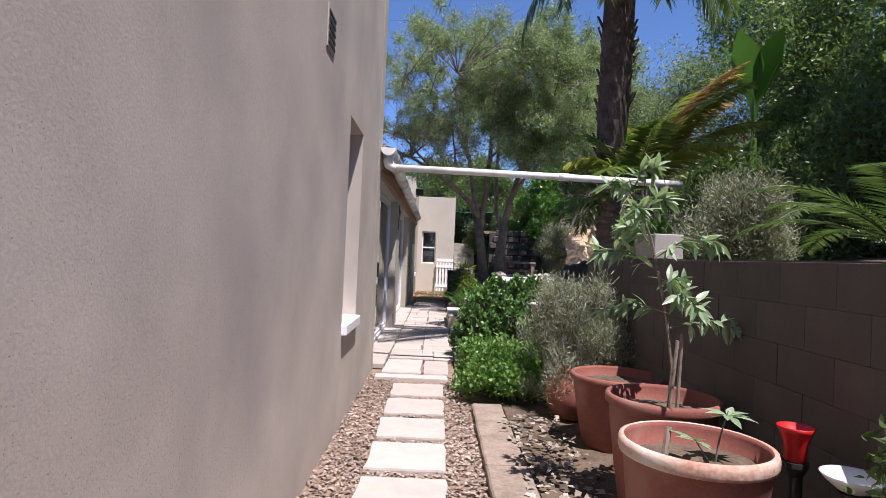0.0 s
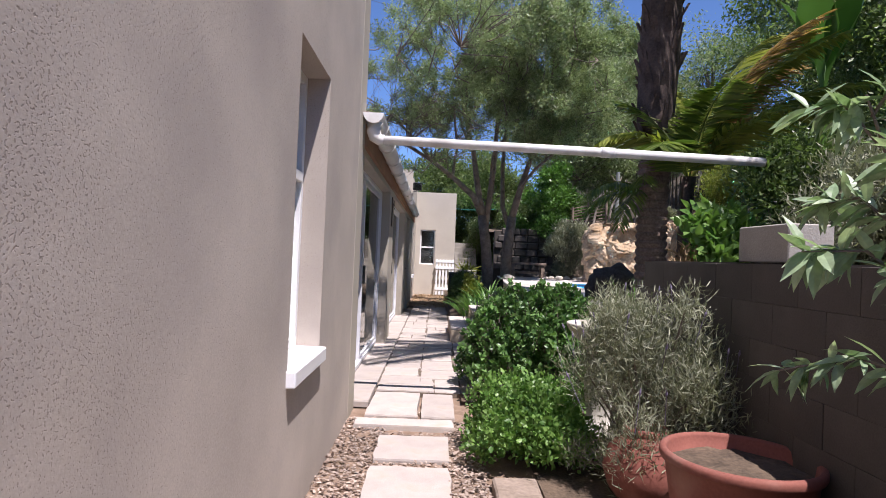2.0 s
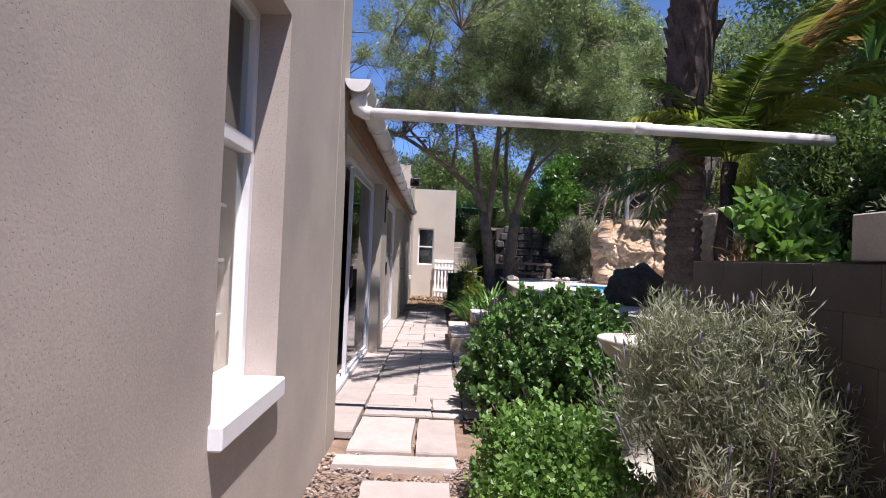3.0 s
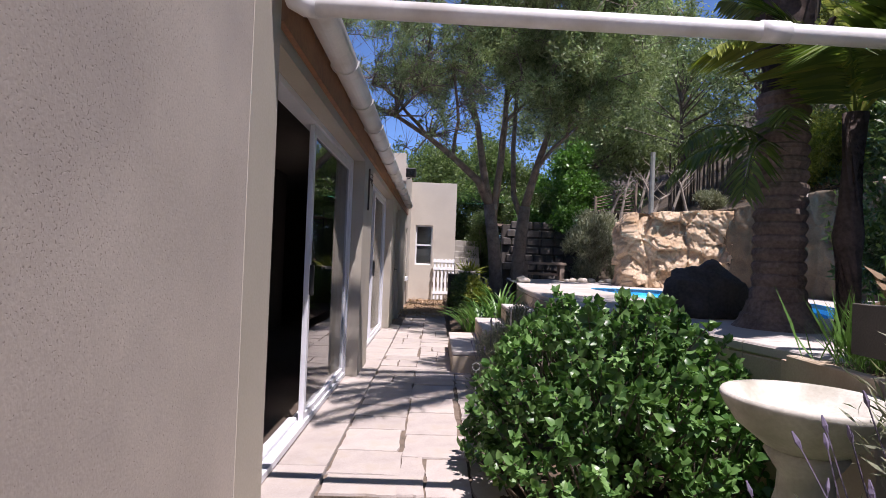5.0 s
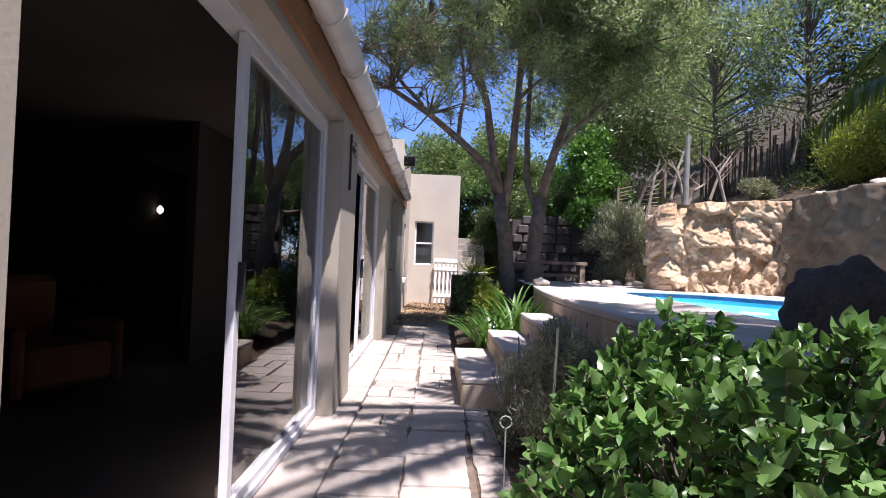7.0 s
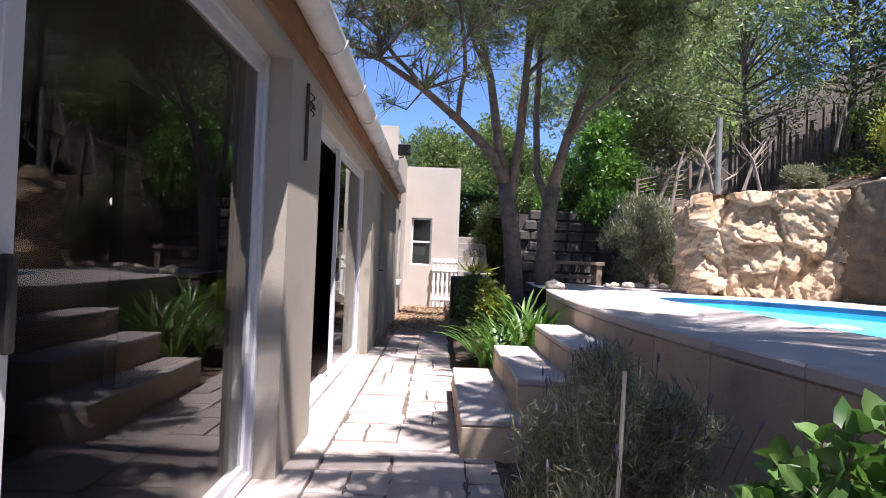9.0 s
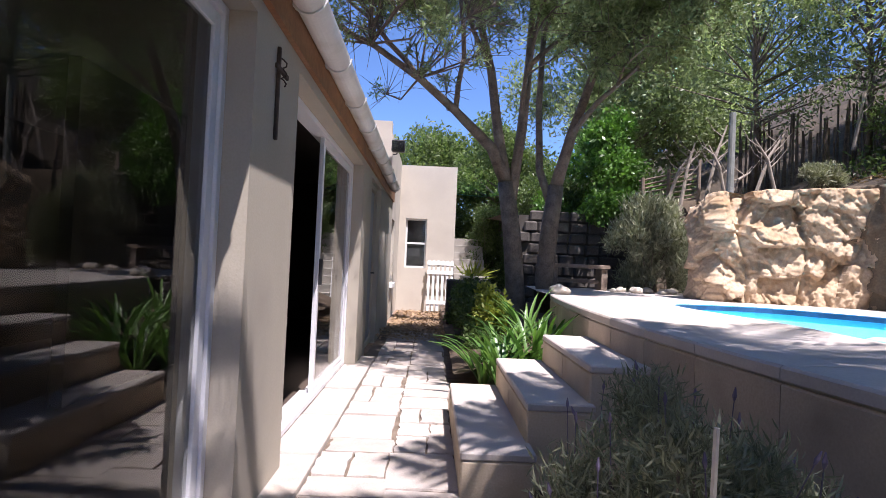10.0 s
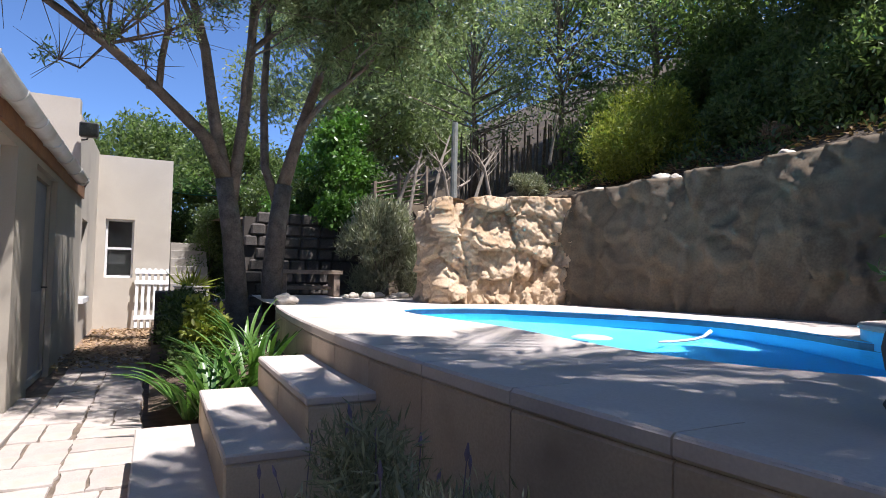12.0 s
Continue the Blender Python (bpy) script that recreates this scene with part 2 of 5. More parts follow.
def lathe(profile, sides=40, bm=None, wobble=0.0, closed=True):
    """A turned shape from (radius, height) pairs."""
    bm = bm or bmesh.new()
    rings = []
    for r, z in profile:
        rings.append([bm.verts.new((r * math.cos(a * math.tau / sides) * (1 + wobble * math.sin(a * 0.9 + z * 9)), r * math.sin(a * math.tau / sides), z)) for a in range(sides)])
    for a, b in zip(rings, rings[1:]):
        for k in range(sides):
            bm.faces.new((a[k], a[(k + 1) % sides], b[(k + 1) % sides], b[k]))
    if closed:
        bm.faces.new(rings[0][::-1])
        bm.faces.new(rings[-1])
    return bm


LEAF = {
    "oval": ([(0, 0, 0), (0.36, 0.22, 0.07), (0.46, 0.5, 0.08), (0.0, 1, -0.08), (0.0, 0.45, 0), (-0.46, 0.5, 0.08), (-0.36, 0.22, 0.07)], [(0, 1, 2, 4), (4, 2, 3), (0, 4, 5, 6), (4, 3, 5)]),
    "ovate": ([(0, 0, 0), (0, 0.3, 0.0), (0, 0.65, -0.03), (0, 1, -0.17), (0.34, 0.1, 0.08), (0.5, 0.36, 0.13), (0.34, 0.7, 0.05), (-0.34, 0.1, 0.08), (-0.5, 0.36, 0.13), (-0.34, 0.7, 0.05)], [(0, 4, 5, 1), (1, 5, 6, 2), (2, 6, 3), (0, 1, 8, 7), (1, 2, 9, 8), (2, 3, 9)]),
    "slim": ([(0, 0, 0), (0.5, 0.5, 0.03), (0, 1, -0.05), (-0.5, 0.5, 0.03)], [(0, 1, 2, 3)]),
    "chip": ([(-0.5, 0, 0), (0.3, 0.1, 0.12), (0.5, 0.9, 0), (-0.35, 1, 0.1)], [(0, 1, 2, 3)]),
}


def leaf_cloud(name, centres, normals_up, length, width, material, parent, rng, shape="oval", spread=1.0, label="", flat=False):
    """Many small leaves, one blade at each centre, as one mesh."""
    n = len(centres)
    dirs = rng.normal(size=(n, 3)) * spread + normals_up
    if flat:
        dirs[:, 2] *= 0.2
    dirs /= np.linalg.norm(dirs, axis=1, keepdims=True) + 1e-9
    other = rng.normal(size=(n, 3))
    if flat:
        other = np.array((0, 0, 1.0)) + other * 0.25
    side = np.cross(dirs, other)
    side /= np.linalg.norm(side, axis=1, keepdims=True) + 1e-9
    nrm = np.cross(side, dirs)
    size = rng.uniform(0.6, 1.35, (n, 1))
    corner, faces = LEAF[shape]
    k = len(corner)
    verts = np.stack([centres + (side * (cx * width) + dirs * (cy * length) + nrm * (cz * length)) * size for cx, cy, cz in corner], 1).reshape(-1, 3)
    loops = np.concatenate([np.array(f) for f in faces])
    counts = np.array([len(f) for f in faces])
    starts = np.concatenate([[0], np.cumsum(counts)[:-1]])
    me = bpy.data.meshes.new(name)
    me.vertices.add(k * n)
    me.vertices.foreach_set("co", verts.astype(np.float32).ravel())
    me.loops.add(len(loops) * n)
    me.loops.foreach_set("vertex_index", (loops[None, :] + np.arange(n)[:, None] * k).astype(np.int32).ravel())
    me.polygons.add(len(faces) * n)
    me.polygons.foreach_set("loop_start", (starts[None, :] + np.arange(n)[:, None] * len(loops)).astype(np.int32).ravel())
    me.update(calc_edges=True)
    me.materials.append(material)
    ob = new(name, me)
    ob.parent = parent
    if label:
        ob["label"] = label
    return ob


def leaf_mesh(name, length, width, material, bend=0.15):
    """One folded, drooping leaf to share between many leaf objects; stem at the origin, along +y."""
    bm = bmesh.new()
    rows = [(0, 0.0), (0.18, 0.62), (0.42, 1.0), (0.7, 0.72), (1.0, 0.0)]
    mid = [bm.verts.new((0, t * length, -bend * length * t * t)) for t, w in rows]
    for sgn in (-1, 1):
        edge = [bm.verts.new((sgn * w * width / 2, t * length, -bend * length * t * t + 0.12 * width * w)) for t, w in rows[1:-1]]
        ring = [mid[0]] + edge + [mid[-1]]
        for i in range(4):
            q = [mid[i], ring[i], ring[i + 1], mid[i + 1]]
            u = []
            for v in q:
                if v not in u:
                    u.append(v)
            bm.faces.new(u if sgn < 0 else u[::-1])
    me = bpy.data.meshes.new(name)
    bm.to_mesh(me)
    bm.free()
    me.materials.append(material)
    return me


def set_leaf(me, name, parent, at, d, up, scale, roll):
    """A leaf object of its own at a place, pointing along d."""
    ob = new(name, me)
    ob.parent = parent
    q = Vector(d).to_track_quat("Y", "Z")
    ob.matrix_local = Matrix.Translation(at) @ q.to_matrix().to_4x4() @ pose(0, 0, 0, 0, roll, 0) @ Matrix.Diagonal((scale, scale, scale, 1))
    return ob


def in_clumps(clumps, n, rng, shell=0.55):
    """Places in and mostly near the skin of ball-shaped clumps (x, y, z, r), shared out by their size."""
    c = np.array(clumps, float)
    w = c[:, 3] ** 2
    idx = rng.choice(len(c), n, p=w / w.sum())
    d = rng.normal(size=(n, 3))
    d /= np.linalg.norm(d, axis=1, keepdims=True)
    r = (shell + (1 - shell) * rng.random((n, 1))) * c[idx, 3:4] * rng.uniform(0.85, 1.12, (n, 1))
    return c[idx, :3] + d * r, d


def grow(bm, p, d, length, radius, depth, rng, tips, sides=6, droop=0.0, fork=(2, 4), spread=0.55, twist=0.18):
    """A limb that bends, tapers and forks; collects the places where its twigs end."""
    pts, radii = [Vector(p)], [radius]
    d = Vector(d).normalized()
    steps = 5
    for i in range(steps):
        d = (d + Vector(rng.normal(size=3)) * twist + Vector((0, 0, -droop))).normalized()
        pts.append(pts[-1] + d * length / steps)
        radii.append(radius * (1 - 0.5 * (i + 1) / steps))
    tube(pts, radii, sides, bm, cap=False)
    if depth <= 1:
        tips.extend([(tuple(q), depth) for q in pts[2:]])
    if depth == 0:
        return
    for k in range(int(rng.integers(*fork))):
        at = pts[-1] if k == 0 else pts[int(rng.integers(2, steps + 1))]
        nd = (d + Vector(rng.normal(size=3)) * spread).normalized()
        grow(bm, at, nd, length * rng.uniform(0.55, 0.8), radii[-1] * rng.uniform(0.7, 0.95), depth - 1, rng, tips, max(4, sides - 1), droop, fork, spread, twist)


def tree(name, loc, height, crown_r, label, leaves, leaf_len, leaf_wid, leaf_material, seed, stems=((0, 0, 1),), trunk_r=0.12, trunk_len=None, depth=3, droop=0.0, shape="slim", clump=0.5, bark=None, spread=0.55, extra=(), category="tree", limb=None):
    rng = np.random.default_rng(seed)
    t = base(name, loc, label, category)
    tips = []
    bm = bmesh.new()
    trunk_len = trunk_len or height * 0.35
    for s in stems:
        grow(bm, (0, 0, -0.1), s, trunk_len, trunk_r, depth, rng, tips, 9, droop, (2, 4), spread, 0.1)
    part("trunk", bm, bark or BARK, t, smooth=True)
    tp = np.array([q for q, _ in tips])
    keep = rng.choice(len(tp), min(len(tp), 420), replace=False)
    clumps = [(*tp[i], clump * rng.uniform(0.5, 1.2)) for i in keep] + list(extra)
    pts, nd = in_clumps(clumps, leaves, rng, 0.2)
    leaf_cloud("crown", pts, nd * 0.6, leaf_len, leaf_wid, leaf_material, t, rng, shape)
    return t


def far_tree(name, loc, height, radius, label, leaves, leaf_len, leaf_wid, leaf_material, seed, lumps=28, low=0.25, flat=1.0, category="tree", bark=None, trunk=0.13):
    """A tree seen from afar: a trunk with limbs to each lump of an uneven crown."""
    rng = np.random.default_rng(seed)
    t = base(name, loc, label, category)
    clumps = []
    for i in range(lumps):
        a, u = rng.uniform(0, math.tau), rng.uniform(0, 1)
        z = height * (low + (1 - low) * u * 0.95)
        prof = math.sin(min(1.0, 0.2 + 0.95 * u) * math.pi) ** 0.6 if u < 0.93 else 0.35
        r = radius * prof * math.sqrt(rng.uniform(0.15, 1))
        clumps.append((r * math.cos(a), r * math.sin(a) * flat, z, radius * rng.uniform(0.22, 0.42)))
    bm = bmesh.new()
    tube([(0, 0, -0.3), (0.05, 0.02, height * low), (0.0, 0.1, height * 0.6), (0, 0, height * 0.85)], [trunk, trunk * 0.8, trunk * 0.5, trunk * 0.2], 8, bm)
    for c in clumps:
        z0 = max(0.3, min(c[2] * 0.75, height * 0.6))
        tube([(0.02, 0.02, z0), (c[0] * 0.5, c[1] * 0.5, (z0 + c[2]) / 2), (c[0], c[1], c[2])], [trunk * 0.35, trunk * 0.22, trunk * 0.06], 5, bm, cap=False)
    part("trunk", bm, bark or BARK, t, smooth=True)
    pts, nd = in_clumps(clumps, leaves, rng, 0.35)
    leaf_cloud("crown", pts, nd * 0.5, leaf_len, leaf_wid, leaf_material, t, rng, "slim")
    return t


def bush(name, loc, size, label, leaves, leaf_len, leaf_wid, leaf_material, seed, lumps=16, shape="oval", up=0.4, shell=0.4, stems=14, category="shrub", lump=(0.2, 0.34)):
    rng = np.random.default_rng(seed)
    t = base(name, loc, label, category)
    sx, sy, sz = size
    clumps = []
    for i in range(lumps):
        a, r, u = rng.uniform(0, math.tau), math.sqrt(rng.uniform(0, 1)), rng.uniform(0.12, 1)
        k = min(sx, sy, sz) * rng.uniform(*lump)
        w = math.sqrt(max(0.1, 1 - (u * 0.9) ** 2))
        clumps.append((r * math.cos(a) * (sx / 2 - k * 0.7) * w, r * math.sin(a) * (sy / 2 - k * 0.7) * w, max(k * 0.8, u * (sz - k)), k))
    bm = bmesh.new()
    for i in range(stems):
        c = clumps[i % lumps]
        tube([(c[0] * 0.15, c[1] * 0.15, -0.03), (c[0] * 0.5, c[1] * 0.5, c[2] * 0.6), c[:3]], [0.012, 0.009, 0.004], 5, bm, cap=False)
    part("stem", bm, BARK, t)
    pts, nd = in_clumps(clumps, leaves, rng, shell)
    pts[:, 2] = np.abs(pts[:, 2]) + 0.01
    leaf_cloud("foliage", pts, nd * 0.5 + np.array((0, 0, up)), leaf_len, leaf_wid, leaf_material, t, rng, shape)
    return t


# ---- ground ----
def sheet(name, xs, ys, height, material, label, smooth=True, kind="structure"):
    bm = bmesh.new()
    g = [[bm.verts.new((x, y, height(x, y))) for y in ys] for x in xs]
    for i in range(len(xs) - 1):
        for j in range(len(ys) - 1):
            bm.faces.new((g[i][j], g[i + 1][j], g[i + 1][j + 1], g[i][j + 1]))
    ob = obj(name, bm, material, smooth)
    return tagged(ob, label, "ground", kind=kind)


def lin(a, b, n):
    return [a + (b - a) * i / n for i in range(n + 1)]


def edge_x(y):
    """The line of the pool deck's edge."""
    return 1.55 + 0.028 * (y - 11.4) ** 2 if y < 11.4 else 1.55 + 0.02 * (y - 11.4) ** 2


def near_ground(x, y):
    return -0.035 + 0.012 * noise.noise((x * 6, y * 6, 0)) + 0.01 * noise.noise((x * 17, y * 17, 3))


ys = [-300, -100, -30, -10] + lin(-4, 7.1, 110) + lin(7.5, 24, 40) + [30, 60, 120, 300]
xs = [-300, -100, -30, -8, -2] + lin(-0.6, 2.0, 40) + [3, 6, 12, 40, 120, 300]
sheet("ground", xs, ys, near_ground, LITTER, "brown gravel and dry leaf litter ground")

# pieces laid in the path
path = tagged(new("pavement"), "sandstone paved path beside the house", "path", kind="structure")
rng = np.random.default_rng(3)


def slab(parent, x0, x1, y0, y1, z, name="paver", material=None, thick=0.06, rough=0.015):
    bm = bmesh.new()
    n = 5
    ring = []
    cs = []
    for (ax, ay), (bx, by) in zip([(x0, y0), (x1, y0), (x1, y1), (x0, y1)], [(x1, y0), (x1, y1), (x0, y1), (x0, y0)]):
        for i in range(n):
            f = i / n
            cs.append((ax + (bx - ax) * f + rng.normal() * rough * 0.35, ay + (by - ay) * f + rng.normal() * rough * 0.35))
    mx, my = (x0 + x1) / 2, (y0 + y1) / 2
    t1 = [bm.verts.new((mx + (x - mx) * 0.985 - mx, my + (y - my) * 0.985 - my, z)) for x, y in cs]
    t2 = [bm.verts.new((x - mx, y - my, z - 0.012)) for x, y in cs]
    t3 = [bm.verts.new((x - mx, y - my, z - thick)) for x, y in cs]
    bm.faces.new(t1)
    for a, b in ((t2, t1), (t3, t2)):
        for i in range(len(cs)):
            j = (i + 1) % len(cs)
            bm.faces.new((a[i], a[j], b[j], b[i]))
    ob = part(name, bm, material or PAVER, parent)
    ob.location = (mx, my, rng.normal() * 0.003)
    return ob


for k in range(13):
    y0 = -2.5 + 0.645 * k + 0.05
    slab(path, -0.17, 0.35, y0, y0 + 0.52, 0.0, "stepping_stone")
# kerb and lower slabs before the step
slab(path, -0.40, 0.40, 6.02, 6.22, 0.01, "edging_stone")
slab(path, -0.34, 0.10, 6.30, 7.12, 0.01)
slab(path, 0.13, 0.42, 6.30, 7.12, 0.01)
# mortar bed under the upper paving
bm = box((-0.50, 7.16, -0.1), (0.50, 17.6, 0.008))
tagged(obj("pavement_bed", bm, JOINT), "mortar bed under the paving", "path", kind="structure")
for side, (x0, x1) in enumerate(((-0.34, 0.073), (0.087, 0.49))):
    y = 7.17 if side == 0 else 7.175
    while y < 17.4:
        d = float(rng.choice((0.27, 0.34, 0.42, 0.5, 0.6))) + rng.normal() * 0.015
        a, b = x0 + rng.normal() * 0.008, x1 + rng.normal() * 0.012
        if d > 0.3 and rng.random() < 0.22:
            m = a + (b - a) * rng.uniform(0.35, 0.65)
            slab(path, a, m - 0.007, y, y + d - 0.017, 0.022)
            slab(path, m + 0.007, b, y, y + d - 0.017, 0.022)
        else:
            slab(path, a, b, y, y + d - 0.017, 0.022)
        y += d
# narrow strip of pavers beside the planting
y = 7.2
while y < 10.6:
    d = float(rng.uniform(0.3, 0.5))
    slab(path, 0.515, 0.70, y, y + d - 0.02, 0.012)
    y += d
# threshold strip along the doors
y = 6.63
while y < 14.3:
    slab(path, -0.655, -0.350, y, y + 0.88, 0.04, "threshold_stone", rough=0.004)
    y += 0.9

# ---- house ----
WALL_X0, WALL_X1, TALL_X = -0.80, -0.52, -0.48
WIN = (4.18, 4.93, 0.79, 2.41)
bm = bmesh.new()
box((WALL_X0, -8, -0.2), (TALL_X, WIN[0], 6.2), bm=bm)
box((WALL_X0, WIN[1], -0.2), (TALL_X, 6.25, 6.2), bm=bm)
box((WALL_X0, WIN[0], -0.2), (TALL_X, WIN[1], WIN[2] - 0.01), bm=bm)
box((WALL_X0, WIN[0], WIN[3]), (TALL_X, WIN[1], 6.2), bm=bm)
tagged(obj("wall_end", box((WALL_X0, 6.25, -0.2), (TALL_X - 0.001, 6.62, 6.2)), PLASTER_SMOOTH), "smoother plaster band ending the tall wall", "wall", kind="structure")
tagged(obj("wall_tall", bm, PLASTER), "tall taupe rough-plastered house wall", "wall", kind="structure")
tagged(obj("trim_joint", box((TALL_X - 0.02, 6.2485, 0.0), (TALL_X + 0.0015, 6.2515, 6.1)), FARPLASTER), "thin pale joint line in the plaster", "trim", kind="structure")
vent = base("wall_vent", (TALL_X, 3.25, 2.70), "small dark louvred vent in the plaster wall", "vent")
part("frame", box((0, -0.12, -0.13), (0.008, 0.12, 0.13), 0.002), PLASTER, vent)
for k in range(5):
    part("slat", box((0.006, -0.10, -0.10 + k * 0.045), (0.014, 0.10, -0.082 + k * 0.045)), BLACK, vent)
bm = bmesh.new()
box((-7, -8, -0.2), (-6.7, 22.4, 3.0), bm=bm)
box((-6.7, -8, -0.2), (WALL_X0, -7.7, 6.2), bm=bm)
box((-6.7, 6.3, 2.9), (WALL_X0, 6.6, 6.2), bm=bm)
tagged(obj("wall_back", bm, PLASTER), "plastered back walls of the house", "wall", kind="structure")
tagged(obj("roof_tall", box((-6.7, -7.7, 6.0), (WALL_X0, 6.29, 6.19)), TILE), "flat roof of the tall part", "roof", kind="structure")

D1, D2, D3 = (6.625, 8.22, 10.08), (10.88, 12.42, 14.10), (15.0, 16.35)
HEAD = 2.29
for a, b in ((D1[2], D2[0]), (D2[2], D3[0]), (D3[1], 18.9)):
    tagged(obj("wall_wing", box((WALL_X0, a, -0.1), (WALL_X1, b, HEAD)), PLASTER_SMOOTH), "low wing wall of taupe plaster", "wall", kind="structure")
tagged(obj("wall_lintel", box((WALL_X0, 6.625, HEAD), (WALL_X1, 18.9, 2.62)), PLASTER_SMOOTH), "plastered band over the wing's doors", "wall", kind="structure")
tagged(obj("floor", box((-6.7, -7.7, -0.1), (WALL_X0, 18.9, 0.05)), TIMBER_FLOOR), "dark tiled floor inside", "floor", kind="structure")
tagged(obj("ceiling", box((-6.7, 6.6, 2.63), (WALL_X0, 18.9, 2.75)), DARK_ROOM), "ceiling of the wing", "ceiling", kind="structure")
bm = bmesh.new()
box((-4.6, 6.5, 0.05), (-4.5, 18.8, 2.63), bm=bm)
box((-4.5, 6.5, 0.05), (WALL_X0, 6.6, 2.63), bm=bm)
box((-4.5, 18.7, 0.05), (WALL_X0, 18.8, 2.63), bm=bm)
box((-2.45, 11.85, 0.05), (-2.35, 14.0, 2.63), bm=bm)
tagged(obj("wall_inner", bm, DIM_WALL), "inner room walls, dimness put into their colour, with an added partition", "wall", kind="structure")

# tiled roof of the wing
roof = tagged(new("roof"), "low tiled roof of the wing", "roof", kind="structure")
bm = bmesh.new()
a = [bm.verts.new(v) for v in ((-0.47, 6.63, 2.605), (-0.47, 18.88, 2.605), (-6.7, 18.88, 4.0), (-6.7, 6.63, 4.0))]
b = [bm.verts.new(v.co + Vector((0, 0, 0.04))) for v in a]
bm.faces.new(a[::-1]), bm.faces.new(b)
for i in range(4):
    bm.faces.new((a[i], a[(i + 1) % 4], b[(i + 1) % 4], b[i]))
part("roof_deck", bm, TILE, roof)
for k in range(42):
    bm = tube([(0, 0, 0), (-0.5, 0, 0.11)], [0.07, 0.065], 8)
    t = part("roof_tile", bm, TILE, roof)
    t.location = (-0.46, 6.75 + k * 0.295, 2.60)
fascia = tagged(obj("fascia", box((-0.518, 6.63, 2.36), (-0.485, 18.88, 2.60)), FASCIA), "varnished brown timber fascia board", "trim", kind="structure")

# gutter and pipe
gutter = base("gutter", (-0.39, 6.42, 2.585), "off-white half-round gutter under the eaves", "gutter")
bm = bmesh.new()
prof = [(0.088 * math.cos(a), 0.088 * math.sin(a)) for a in lin(math.pi, math.tau, 12)] + [(0.080 * math.cos(a), 0.080 * math.sin(a)) for a in lin(math.tau, math.pi, 12)]
rows = [[bm.verts.new((x - 0.003 * yy, yy, z + (-0.004 * yy))) for x, z in prof] for yy in (0, 11.5)]
for i in range(len(prof)):
    j = (i + 1) % len(prof)
    bm.faces.new((rows[0][i], rows[1][i], rows[1][j], rows[0][j]))
bm.faces.new(rows[0]), bm.faces.new(rows[1][::-1])
part("trough", bm, WHITE_PVC, gutter)
for yy in (0.0, 11.5):
    bm = bmesh.new()
    v = [bm.verts.new((0.09 * math.cos(a) - 0.003 * yy, yy + dy, 0.09 * math.sin(a) + (-0.004 * yy))) for dy in (-0.006, 0.006) for a in lin(math.pi, math.tau, 12)]
    bm.faces.new(v[:13]), bm.faces.new(v[13:][::-1])
    for i in range(13):
        j = (i + 1) % 13
        bm.faces.new((v[i], v[j], v[13 + j], v[13 + i]))
    part("end_cap", bm, WHITE_PVC, gutter)
for k in range(13):
    yy = 0.5 + k * 0.9
    bm = tube([(0.095 * math.cos(a) - 0.003 * yy, yy, 0.095 * math.sin(a) + (-0.004 * yy)) for a in lin(math.pi * 0.95, math.tau, 10)], [0.007] * 11, 5)
    part("bracket", bm, WHITE_PVC, gutter)
bm = tube([(0.0, 0.09, -0.07), (0.0, 0.09, -0.14), (0.012, 0.09, -0.19), (0.05, 0.09, -0.215), (0.09, 0.09, -0.218)], [0.075, 0.066, 0.06, 0.05, 0.047], 14)
part("outlet_elbow", bm, WHITE_PVC, gutter, smooth=True)
pipe = base("downpipe", (-0.33, 6.51, 2.368), "long white plastic pipe crossing above the path", "pipe")
part("pipe_run", tube([(0, 0, 0), (1.7, 0.0, -0.02), (3.42, 0.02, -0.045)], [0.041, 0.041, 0.041], 16), WHITE_PVC, pipe, smooth=True)
part("collar", tube([(1.95, 0.0, -0.024), (2.07, 0.0, -0.025)], [0.047, 0.047], 16), WHITE_PVC, pipe, smooth=True)

# window in the tall wall
def frame_set(parent, y0, y1, z0, z1, x, w, depth, name="window_frame", material=None):
    bm = bmesh.new()
    box((x - depth, y0, z0), (x, y0 + w, z1), 0.003, bm)
    box((x - depth, y1 - w, z0), (x, y1, z1), 0.003, bm)
    box((x - depth, y0 + w, z0), (x, y1 - w, z0 + w), 0.003, bm)
    box((x - depth, y0 + w, z1 - w), (x, y1 - w, z1), 0.003, bm)
    return part(name, bm, material or WHITE, parent)


def pane(parent, lo, hi, name="pane", material=None):
    ob = part(name, box(lo, hi), material or GLASS, parent)
    ob.visible_shadow = False
    return ob


win = tagged(new("window_1"), "white timber sash window with deep sill in the tall wall", "window", kind="structure")
frame_set(win, WIN[0], WIN[1], WIN[2], WIN[3], -0.62, 0.05, 0.06)
part("transom", box((-0.68, WIN[0] + 0.05, 1.77), (-0.61, WIN[1] - 0.05, 1.83), 0.004), WHITE, win)
pane(win, (-0.655, WIN[0] + 0.05, 0.84), (-0.650, WIN[1] - 0.05, 1.77))
pane(win, (-0.655, WIN[0] + 0.05, 1.83), (-0.650, WIN[1] - 0.05, 2.36))
part("window_sill", box((-0.66, WIN[0] - 0.02, 0.705), (-0.435, WIN[1] - 0.002, 0.79), 0.008), WHITE, win, "thick white painted sill")
for z in (1.05, 1.29, 1.53):
    part("burglar_bar", box((-0.735, WIN[0] + 0.03, z), (-0.725, WIN[1] - 0.03, z + 0.014)), WHITE, win)
bm = bmesh.new()
